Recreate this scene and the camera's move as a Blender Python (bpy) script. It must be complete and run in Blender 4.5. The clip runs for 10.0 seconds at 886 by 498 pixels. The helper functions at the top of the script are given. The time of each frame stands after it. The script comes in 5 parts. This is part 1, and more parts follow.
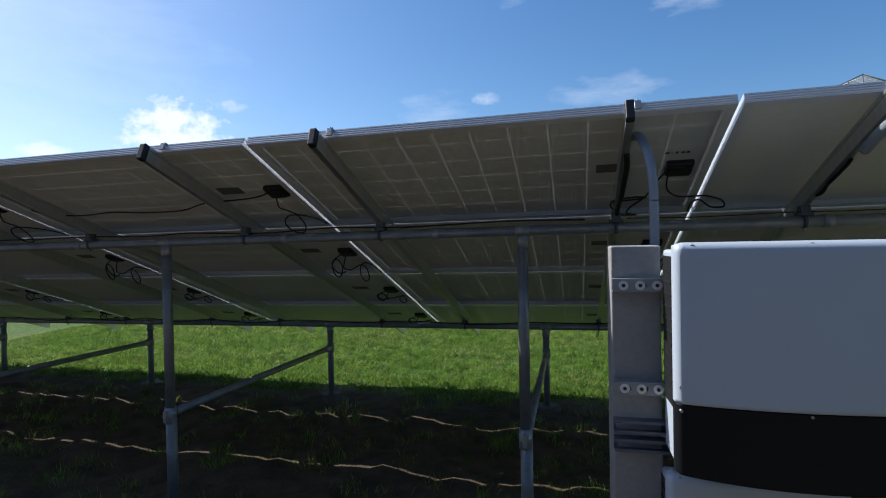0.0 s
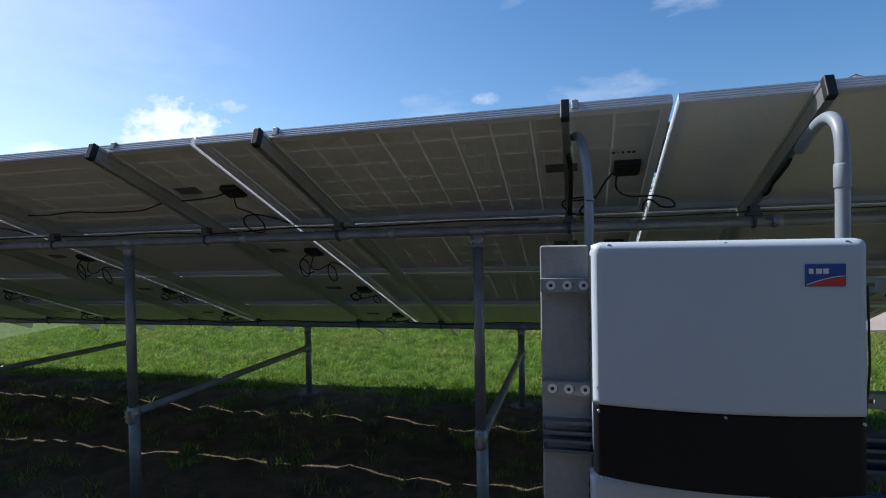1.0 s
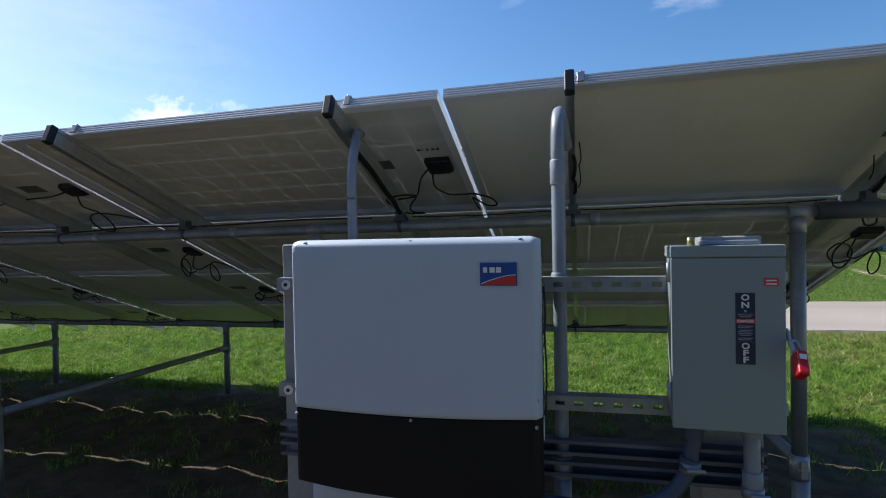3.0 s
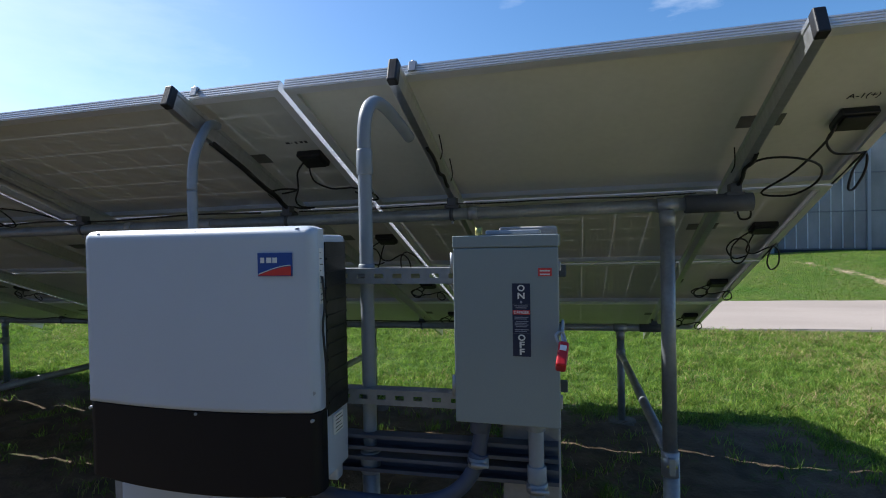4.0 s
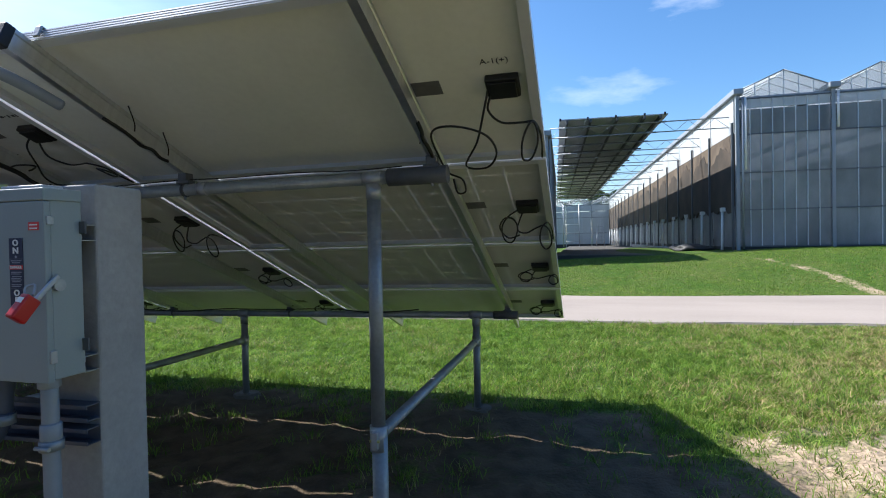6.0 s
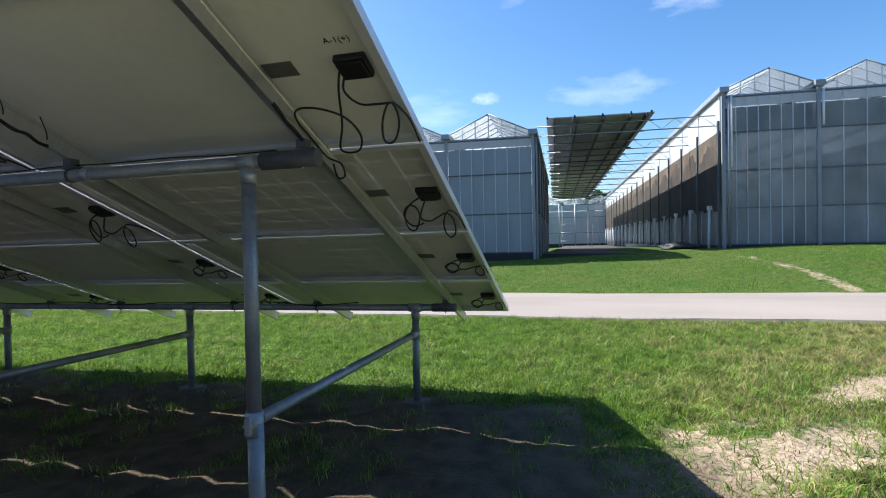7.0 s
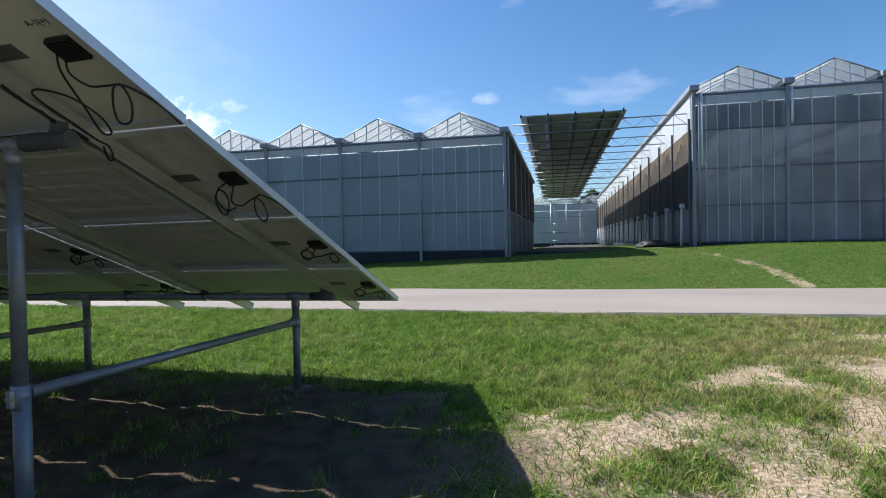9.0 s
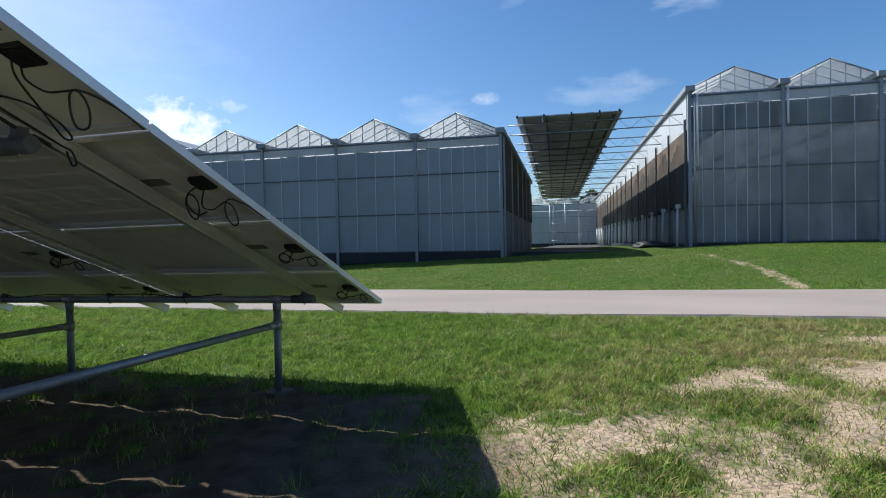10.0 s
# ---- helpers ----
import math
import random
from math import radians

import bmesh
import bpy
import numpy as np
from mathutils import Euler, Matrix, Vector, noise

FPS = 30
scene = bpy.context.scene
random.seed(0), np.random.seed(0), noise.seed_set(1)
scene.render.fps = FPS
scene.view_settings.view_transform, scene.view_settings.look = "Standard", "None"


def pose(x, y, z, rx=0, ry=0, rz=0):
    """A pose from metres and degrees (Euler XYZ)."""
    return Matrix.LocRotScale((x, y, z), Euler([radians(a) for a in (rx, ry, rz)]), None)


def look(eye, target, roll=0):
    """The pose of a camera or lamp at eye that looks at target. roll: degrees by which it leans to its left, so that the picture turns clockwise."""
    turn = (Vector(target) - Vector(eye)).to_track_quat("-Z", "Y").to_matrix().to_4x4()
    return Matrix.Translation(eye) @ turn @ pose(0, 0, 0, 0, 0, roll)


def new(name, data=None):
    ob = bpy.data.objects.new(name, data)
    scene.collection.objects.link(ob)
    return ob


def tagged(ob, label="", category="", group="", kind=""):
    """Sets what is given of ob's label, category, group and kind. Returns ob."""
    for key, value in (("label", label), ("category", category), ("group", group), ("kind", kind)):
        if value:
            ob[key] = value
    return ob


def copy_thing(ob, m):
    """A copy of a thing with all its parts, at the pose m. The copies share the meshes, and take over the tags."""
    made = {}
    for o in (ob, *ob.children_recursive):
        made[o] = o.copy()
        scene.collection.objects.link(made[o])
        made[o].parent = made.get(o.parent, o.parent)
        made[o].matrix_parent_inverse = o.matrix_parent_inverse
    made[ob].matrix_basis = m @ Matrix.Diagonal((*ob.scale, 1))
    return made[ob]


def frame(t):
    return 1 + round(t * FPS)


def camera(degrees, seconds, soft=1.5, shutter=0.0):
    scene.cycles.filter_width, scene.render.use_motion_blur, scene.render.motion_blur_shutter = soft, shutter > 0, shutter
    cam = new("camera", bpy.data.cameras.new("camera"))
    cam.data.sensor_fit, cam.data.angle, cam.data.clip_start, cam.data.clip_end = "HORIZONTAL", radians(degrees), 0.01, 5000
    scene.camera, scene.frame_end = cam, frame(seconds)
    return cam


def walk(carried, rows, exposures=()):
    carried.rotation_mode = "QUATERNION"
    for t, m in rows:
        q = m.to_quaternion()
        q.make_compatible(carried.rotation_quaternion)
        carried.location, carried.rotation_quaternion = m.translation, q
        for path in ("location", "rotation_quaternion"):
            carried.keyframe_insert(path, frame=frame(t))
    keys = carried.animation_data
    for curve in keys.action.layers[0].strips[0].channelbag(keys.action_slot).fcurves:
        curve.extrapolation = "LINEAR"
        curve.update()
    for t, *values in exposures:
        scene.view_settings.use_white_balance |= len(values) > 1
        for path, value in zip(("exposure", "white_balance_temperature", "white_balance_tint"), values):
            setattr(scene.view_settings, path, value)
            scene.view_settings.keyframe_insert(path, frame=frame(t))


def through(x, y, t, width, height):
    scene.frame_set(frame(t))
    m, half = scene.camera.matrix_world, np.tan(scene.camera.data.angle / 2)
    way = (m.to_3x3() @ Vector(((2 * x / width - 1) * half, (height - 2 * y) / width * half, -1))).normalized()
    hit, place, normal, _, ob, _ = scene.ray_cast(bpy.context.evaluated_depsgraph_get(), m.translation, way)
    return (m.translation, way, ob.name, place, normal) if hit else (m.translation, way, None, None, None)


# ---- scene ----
cam = camera(80.97, 10.0, soft=1.05)
PITCH, ROLL, YAW = -0.902, 1.118, 14.229
ROWS = [
    (0.0, 0.000, -0.010, 1.566),
    (0.5, 0.096, 0.019, 1.565),
    (1.0, 0.222, 0.048, 1.561),
    (1.5, 0.414, 0.103, 1.557),
    (2.0, 0.587, 0.156, 1.553),
    (2.5, 0.781, 0.215, 1.549),
    (4.0, 1.526, 0.440, 1.505),
    (4.5, 1.777, 0.515, 1.482),
    (5.0, 2.036, 0.584, 1.455),
    (5.5, 2.375, 0.657, 1.412),
    (7.0, 3.129, 0.868, 1.306),
    (7.5, 3.418, 0.911, 1.254),
    (8.0, 3.698, 0.963, 1.215),
    (8.5, 3.922, 1.000, 1.201),
    (9.0, 4.102, 1.040, 1.203),
    (9.5, 4.196, 1.067, 1.211),
    (10.0, 4.245, 1.086, 1.223),
]
walk(cam, [(t, pose(x, y, z, 90 + PITCH, ROLL, YAW)) for t, x, y, z in ROWS],
     [(t, stops, 6100, 10) for t, stops in ((0.0, 0.08), (1.0, 0.10), (2.5, 0.20), (4.0, 0.40), (4.5, 0.47), (5.5, 0.70), (7.5, 0.70), (8.5, 0.45), (9.5, 0.18), (10.0, 0.12))])

# ---- world, sun, exposure ----
SUN = Vector((-1.03, 0.33, 1.0)).normalized()
world = bpy.data.worlds.new("sky")
scene.world = world
world.use_nodes = True
wn, wl = world.node_tree.nodes, world.node_tree.links
sky = wn.new("ShaderNodeTexSky")
sky.sky_type, sky.sun_disc = "NISHITA", False
sky.sun_elevation = math.asin(SUN.z)
sky.sun_rotation = math.atan2(SUN.x, SUN.y)
sky.air_density, sky.dust_density, sky.ozone_density = 1.0, 0.9, 3.0
background = wn["Background"]
background.inputs[1].default_value = 0.125
# clouds: cumulus heaps and thin veils, laid out by direction
coord = wn.new("ShaderNodeTexCoord")


def wmath(op, a, b=None, c=None):
    n = wn.new("ShaderNodeMath")
    n.operation = op
    for k, v in enumerate((a, b, c)):
        if v is None:
            continue
        if isinstance(v, (int, float)):
            n.inputs[k].default_value = v
        else:
            wl.new(v, n.inputs[k])
    return n.outputs[0]


def cloud_noise(scale, detail, stretch):
    m = wn.new("ShaderNodeMapping")
    m.inputs["Scale"].default_value = stretch
    wl.new(coord.outputs["Generated"], m.inputs["Vector"])
    n = wn.new("ShaderNodeTexNoise")
    n.inputs["Scale"].default_value, n.inputs["Detail"].default_value, n.inputs["Roughness"].default_value = scale, detail, 0.6
    wl.new(m.outputs[0], n.inputs["Vector"])
    return n.outputs[0]


def cloud_patch(azimuth, elevation, wide, high):
    """Closeness to a direction (degrees left of +y, and up): 1 at its middle, 0 at its rim."""
    a, e = radians(azimuth), radians(elevation)
    mid = Vector((-math.sin(a) * math.cos(e), math.cos(a) * math.cos(e), math.sin(e)))
    side = Vector((math.cos(a), math.sin(a), 0))
    up = side.cross(mid)
    total = None
    for axis, size in ((side, wide), (up, high)):
        d = wn.new("ShaderNodeVectorMath")
        d.operation = "DOT_PRODUCT"
        wl.new(coord.outputs["Generated"], d.inputs[0])
        d.inputs[1].default_value = axis
        off = wmath("SUBTRACT", d.outputs["Value"], axis.dot(mid))
        q = wmath("POWER", wmath("DIVIDE", wmath("ABSOLUTE", off), math.sin(radians(size))), 2.0)
        total = q if total is None else wmath("ADD", total, q)
    return wmath("SUBTRACT", 1.0, total)


heap_noise, veil_noise = cloud_noise(30, 7, (1, 1, 1.2)), cloud_noise(11, 6, (1, 1, 3.2))
cover = None
# azimuth, elevation, half width, half height, noise, how ragged, softness, thickness
for azimuth, elevation, wide, high, noise_out, ragged, soft, thick in (
        (41.4, 11.0, 5.2, 3.5, heap_noise, 3.4, 0.8, 1.0), (51.2, 8.6, 2.4, 0.9, heap_noise, 3.6, 0.9, 0.8), (36.1, 13.7, 1.5, 0.8, heap_noise, 4.5, 1.0, 0.4),
        (9.1, 15.1, 1.4, 0.7, heap_noise, 4.0, 1.6, 0.50), (14.8, 14.0, 5.5, 2.0, veil_noise, 4.0, 3.0, 0.45), (-3.2, 15.2, 6.0, 1.7, veil_noise, 4.0, 3.0, 0.5),
        (-11.5, 23.6, 4.2, 2.6, veil_noise, 4.0, 2.6, 0.55), (6.6, 25.2, 2.0, 1.5, veil_noise, 4.0, 2.6, 0.4), (52.0, 17.0, 17.0, 13.0, veil_noise, 3.0, 4.0, 0.34),
        (-26.5, 20.0, 1.6, 0.6, veil_noise, 4.0, 1.8, 0.45)):
    near = cloud_patch(azimuth, elevation, wide, high)
    raised = wmath("ADD", near, wmath("MULTIPLY", wmath("SUBTRACT", noise_out, 0.52), ragged))
    n = wn.new("ShaderNodeMapRange")
    n.inputs["From Min"].default_value, n.inputs["From Max"].default_value = 0.0, soft
    n.inputs["To Max"].default_value = thick
    wl.new(raised, n.inputs["Value"])
    c = wmath("MULTIPLY", n.outputs[0], wmath("GREATER_THAN", wmath("ADD", near, 1.2), 0.0))
    cover = c if cover is None else wmath("MAXIMUM", cover, c)
sky_mix = wn.new("ShaderNodeMix")
sky_mix.data_type = "RGBA"
wl.new(wmath("MULTIPLY", cover, 0.92), sky_mix.inputs["Factor"])
sky_tone = wn.new("ShaderNodeHueSaturation")
sky_tone.inputs["Saturation"].default_value = 1.22
wl.new(sky.outputs[0], sky_tone.inputs["Color"])
wl.new(sky_tone.outputs[0], sky_mix.inputs[6])
sky_mix.inputs[7].default_value = (8.0, 8.3, 8.8, 1)
wl.new(sky_mix.outputs[2], background.inputs[0])

sun_data = bpy.data.lights.new("sun", "SUN")
sun_data.energy, sun_data.angle, sun_data.color = 5.8, radians(0.53), (1.0, 0.95, 0.87)
new("sun", sun_data).matrix_world = look(SUN * 50, (0, 0, 0))


# ---- materials ----
def material(name, colour, rough=0.6, metal=0.0, vary=0.15, scale=6.0, bump=0.0, fine=60.0, stretch=(1, 1, 1), second=None, spread=0.5, per_object=0.0, world=False):
    """A surface with a broad stain noise, a fine grain, roughness variation and bump."""
    m = bpy.data.materials.new(name)
    m.use_nodes = True
    n, l = m.node_tree.nodes, m.node_tree.links
    b = n["Principled BSDF"]
    tc = n.new("ShaderNodeTexCoord")
    mp = n.new("ShaderNodeMapping")
    mp.inputs["Scale"].default_value = stretch
    l.new(n.new("ShaderNodeNewGeometry").outputs["Position"] if world else tc.outputs["Object"], mp.inputs["Vector"])
    broad, grain = n.new("ShaderNodeTexNoise"), n.new("ShaderNodeTexNoise")
    for t, s, d in ((broad, scale, 5), (grain, fine, 3)):
        t.inputs["Scale"].default_value, t.inputs["Detail"].default_value = s, d
        l.new(mp.outputs[0], t.inputs["Vector"])
    ramp = n.new("ShaderNodeMapRange")
    ramp.inputs["From Min"].default_value, ramp.inputs["From Max"].default_value = 0.5 - 0.35 * spread, 0.5 + 0.35 * spread
    l.new(broad.outputs[0], ramp.inputs["Value"])
    mix = n.new("ShaderNodeMix")
    mix.data_type = "RGBA"
    second = second or tuple(c * (1 - vary) for c in colour)
    mix.inputs[6].default_value, mix.inputs[7].default_value = (*colour, 1), (*second, 1)
    l.new(ramp.outputs[0], mix.inputs["Factor"])
    hsv = n.new("ShaderNodeHueSaturation")
    l.new(mix.outputs[2], hsv.inputs["Color"])
    val = n.new("ShaderNodeMapRange")
    val.inputs["To Min"].default_value, val.inputs["To Max"].default_value = 1 - vary * 0.7, 1 + vary * 0.7
    l.new(grain.outputs[0], val.inputs["Value"])
    out = val.outputs[0]
    if per_object:
        info = n.new("ShaderNodeObjectInfo")
        r = n.new("ShaderNodeMapRange")
        r.inputs["To Min"].default_value, r.inputs["To Max"].default_value = 1 - per_object, 1 + per_object
        l.new(info.outputs["Random"], r.inputs["Value"])
        x = n.new("ShaderNodeMath")
        x.operation = "MULTIPLY"
        l.new(out, x.inputs[0]), l.new(r.outputs[0], x.inputs[1])
        out = x.outputs[0]
    l.new(out, hsv.inputs["Value"])
    l.new(hsv.outputs[0], b.inputs["Base Color"])
    rr = n.new("ShaderNodeMapRange")
    rr.inputs["To Min"].default_value, rr.inputs["To Max"].default_value = max(0.02, rough - 0.12), min(1, rough + 0.12)
    l.new(broad.outputs[0], rr.inputs["Value"])
    l.new(rr.outputs[0], b.inputs["Roughness"])
    b.inputs["Metallic"].default_value = metal
    if bump:
        bp = n.new("ShaderNodeBump")
        bp.inputs["Strength"].default_value, bp.inputs["Distance"].default_value = bump, 0.01
        l.new(grain.outputs[0], bp.inputs["Height"])
        l.new(bp.outputs[0], b.inputs["Normal"])
    return m


GALV = material("galvanised_steel", (0.40, 0.42, 0.45), 0.42, 0.45, 0.18, 14, 0.06, 90)
# darker copy of the steel: the lower struts' shade is in its colour
GALV_SHADE = material("shade_toned_strut_steel", (0.12, 0.135, 0.18), 0.55, 0.4, 0.2, 10, 0.05, 80)
GALV_DULL = material("dull_galvanised_pipe", (0.32, 0.345, 0.37), 0.48, 0.5, 0.25, 9, 0.08, 70)
ALU = material("mill_aluminium", (0.62, 0.63, 0.64), 0.38, 0.9, 0.10, 8, 0.03, 120, (1, 8, 1))
ALU_FRAME = material("anodised_frame", (0.76, 0.77, 0.79), 0.36, 0.35, 0.06, 4, 0.0, 80)
BLACK_PLASTIC = material("black_plastic", (0.012, 0.012, 0.013), 0.5, 0, 0.3, 20, 0.05, 120)
CABLE = material("black_cable", (0.012, 0.012, 0.012), 0.55, 0, 0.3, 20)
WHITE_PAINT = material("white_powder_coat", (0.50, 0.56, 0.64), 0.42, 0, 0.04, 3, 0.04, 350)
BLACK_COAT = material("charcoal_cover", (0.009, 0.0095, 0.012), 0.5, 0, 0.15, 3, 0.04, 350)
BLACK_COAT.node_tree.nodes["Principled BSDF"].inputs["Specular IOR Level"].default_value = 0.2
GREY_PAINT = material("grey_enamel", (0.25, 0.295, 0.305), 0.40, 0, 0.06, 3, 0.03, 250)
CONCRETE = material("concrete", (0.35, 0.345, 0.34), 0.85, 0, 0.22, 5, 0.25, 60)
FOOTING = material("soiled_concrete", (0.16, 0.14, 0.12), 0.9, 0, 0.3, 9, 0.4, 50)
CONDUIT = material("grey_pvc_conduit", (0.24, 0.27, 0.31), 0.45, 0, 0.10, 6, 0.03, 60)
FLEX = material("blue_grey_flexible_conduit", (0.055, 0.072, 0.12), 0.5, 0, 0.12, 8)
RED = material("red_lock_plastic", (0.46, 0.013, 0.018), 0.35, 0, 0.1, 10)
LOGO_BLUE = material("logo_blue", (0.02, 0.07, 0.30), 0.4, 0, 0.03)
LOGO_RED = material("logo_red", (0.60, 0.04, 0.03), 0.4, 0, 0.03)
LABEL_WHITE = material("label_white", (0.78, 0.78, 0.76), 0.5, 0, 0.05)
LABEL_NAVY = material("label_navy", (0.010, 0.018, 0.055), 0.45, 0, 0.08)
LABEL_RED = material("label_red", (0.62, 0.05, 0.05), 0.45, 0, 0.05)
BACK_PRINT = material("faint_label_print", (0.30, 0.31, 0.36), 0.5, 0, 0.1)
INK = material("ink", (0.03, 0.03, 0.035), 0.6)
BRASS = material("yellow_fitting", (0.50, 0.46, 0.16), 0.4, 0.5, 0.15, 12)


def backsheet_material(name, through):
    """White backsheet that lets a little daylight through wherever no cell lies on it."""
    # plain end sheet: bounced ground light is put into its lighter, yellower colour
    m = material(name, (0.74, 0.74, 0.67) if through < 0.02 else (0.58, 0.59, 0.55), 0.5, 0, 0.09, 2.2, 0.02, 40, per_object=0.05)
    n, l = m.node_tree.nodes, m.node_tree.links
    tr, mx = n.new("ShaderNodeBsdfTranslucent"), n.new("ShaderNodeMixShader")
    tr.inputs[0].default_value = (0.80, 0.80, 0.76, 1)
    mx.inputs[0].default_value = through
    l.new(n["Principled BSDF"].outputs[0], mx.inputs[1]), l.new(tr.outputs[0], mx.inputs[2])
    l.new(mx.outputs[0], n["Material Output"].inputs[0])
    return m


BACKSHEET = backsheet_material("backsheet", 0.034)
BACKSHEET_PLAIN = backsheet_material("backsheet_plain", 0.01)
CELLS = material("solar_cells", (0.012, 0.016, 0.05), 0.08, 0, 0.2, 3)


# ---- mesh helpers ----
def box(bm, x0, x1, y0, y1, z0, z1, bevel=0.0, turn=None):
    made = bmesh.ops.create_cube(bm, size=1.0)["verts"]
    bmesh.ops.scale(bm, vec=(x1 - x0, y1 - y0, z1 - z0), verts=made)
    bmesh.ops.translate(bm, vec=((x0 + x1) / 2, (y0 + y1) / 2, (z0 + z1) / 2), verts=made)
    if turn:
        bmesh.ops.transform(bm, matrix=turn, verts=made)
    if bevel:
        edges = list({e for v in made for e in v.link_edges})
        bmesh.ops.bevel(bm, geom=edges, offset=bevel, segments=3, affect="EDGES", profile=0.5)
    return bm


def boxed(*args, **kw):
    return box(bmesh.new(), *args, **kw)


def tube(bm, points, radius, sides=12, close=True):
    """A round tube along a line of points."""
    pts = [Vector(p) for p in points]
    rings, up = [], None
    for k, p in enumerate(pts):
        d = (pts[min(k + 1, len(pts) - 1)] - pts[max(k - 1, 0)]).normalized()
        if up is None:
            up = Vector((0, 0, 1)) if abs(d.z) < 0.9 else Vector((1, 0, 0))
        a = d.cross(up).normalized()
        up = a.cross(d).normalized()
        r = radius[k] if isinstance(radius, (list, tuple)) else radius
        rings.append([bm.verts.new(p + (a * math.cos(q) + up * math.sin(q)) * r) for q in (2 * math.pi * j / sides for j in range(sides))])
    for r0, r1 in zip(rings, rings[1:]):
        for j in range(sides):
            f = bm.faces.new((r0[j], r0[(j + 1) % sides], r1[(j + 1) % sides], r1[j]))
            f.smooth = True
    if close:
        bm.faces.new(rings[0][::-1]), bm.faces.new(rings[-1])
    return bm


def tubed(points, radius, sides=12):
    return tube(bmesh.new(), points, radius, sides)


def bent(points, steps=6):
    """A smooth line through the points."""
    p = [Vector(q) for q in points]
    out = []
    for k in range(len(p) - 1):
        a, b, c, d = p[max(k - 1, 0)], p[k], p[k + 1], p[min(k + 2, len(p) - 1)]
        for s in range(steps):
            t = s / steps
            out.append(0.5 * (2 * b + (c - a) * t + (2 * a - 5 * b + 4 * c - d) * t * t + (3 * b - a - 3 * c + d) * t ** 3))
    return out + [p[-1]]


def part(name, bm, mat, parent=None, label="", smooth=False):
    """One mesh object, in its parent's own coordinates."""
    me = bpy.data.meshes.new(name)
    bmesh.ops.recalc_face_normals(bm, faces=bm.faces)
    if smooth:
        for f in bm.faces:
            f.smooth = True
    bm.to_mesh(me)
    bm.free()
    me.materials.append(mat)
    ob = new(name, me)
    if parent:
        ob.parent = parent
    if label:
        ob["label"] = label
    return ob


def thing(name, label, category, group="", kind="", at=None):
    ob = tagged(new(name), label, category, group, kind)
    ob.empty_display_size = 0.1
    if at:
        ob.matrix_world = at
    return ob


def text(name, words, size, mat, parent, m, align="CENTER", squeeze=1.0, bold=0.022):
    """Lettering as a mesh, from the built-in font."""
    cu = bpy.data.curves.new(name, "FONT")
    cu.body, cu.size, cu.align_x, cu.align_y, cu.extrude = words, size, align, "CENTER", 0.0006
    cu.offset = size * bold
    tmp = bpy.data.objects.new("tmp_text", cu)
    scene.collection.objects.link(tmp)
    me = bpy.data.meshes.new_from_object(tmp.evaluated_get(bpy.context.evaluated_depsgraph_get()))
    bpy.data.objects.remove(tmp)
    me.name = name
    me.transform(Matrix.Diagonal((squeeze, 1, 1, 1)))
    me.materials.clear()
    me.materials.append(mat)
    ob = new(name, me)
    ob.parent = parent
    ob.matrix_basis = m
    return ob


# ---- ground, road ----
def smooth01(t):
    t = np.clip(t, 0, 1)
    return t * t * (3 - 2 * t)


def ground_z(x, y):
    rise = smooth01((np.asarray(y, float) - 13.2) / 6.2) * (0.60 + 0.04 * np.clip(np.asarray(x, float) - 2, -6, 8))
    rise = rise - 0.42 * smooth01((np.asarray(y, float) - 22) / 40)
    rough = np.clip((5.2 - np.asarray(y)) * 3, 0, 1) * np.clip((np.asarray(y) - 2.2) * 3, 0, 1)
    rough = 1.5 * rough * (0.014 * np.sin(5.1 * x + 2.0 * np.sin(2.3 * y)) * np.sin(4.3 * y + 1.3 * np.sin(1.9 * x)) + 0.010 * np.sin(11.3 * x + 3 * y) * np.sin(9.1 * y - 2 * x) + 0.012 * np.sin(19 * x) * np.sin(16 * y + 5 * x))
    return rise + rough + 0.012 * np.sin(x * 1.7 + y * 0.6) * np.sin(y * 1.3 - x * 0.4) * (np.asarray(y) < 9.2)


# sandy ground at the open end of the array: the lawn's edge, green islands in it, and a worn track
EDGE_X, EDGE_Y = (3.2, 3.62, 3.93, 4.65, 5.34, 6.4, 7.5, 9.5), (4.3, 4.62, 4.9, 5.24, 6.30, 7.5, 8.5, 9.3)
ISLANDS = ((5.50, 5.10, 0.36, 0.46, 0.2), (4.58, 3.92, 0.36, 0.24, 0.2), (4.17, 4.64, 0.22, 0.13, 0.2), (5.75, 3.75, 0.36, 0.60, -0.4), (4.45, 3.0, 0.5, 0.4, 0.0), (6.9, 7.3, 0.5, 0.35, 0.2), (6.1, 6.1, 0.25, 0.3, 0.0), (7.4, 5.6, 0.6, 0.5, 0.3))
WORN = ((5.15, 3.85, 0.32, 0.85, -0.6), (5.95, 5.0, 0.34, 0.95, -0.6), (6.7, 6.2, 0.30, 0.9, -0.6), (4.80, 4.72, 0.40, 0.16, 0.3), (3.85, 3.8, 0.22, 0.45, 0.0), (3.85, 4.60, 0.24, 0.18, 0.3), (5.75, 6.2, 0.5, 0.25, 0.4), (7.6, 8.1, 0.7, 0.25, 0.1))


def blob(x, y, spots):
    best = np.full(np.broadcast(x, y).shape, -4.0)
    for cx, cy, a, b, r in spots:
        u, w = (x - cx) * math.cos(r) + (y - cy) * math.sin(r), -(x - cx) * math.sin(r) + (y - cy) * math.cos(r)
        best = np.maximum(best, 1.0 - (u / a) ** 2 - (w / b) ** 2)
    return best


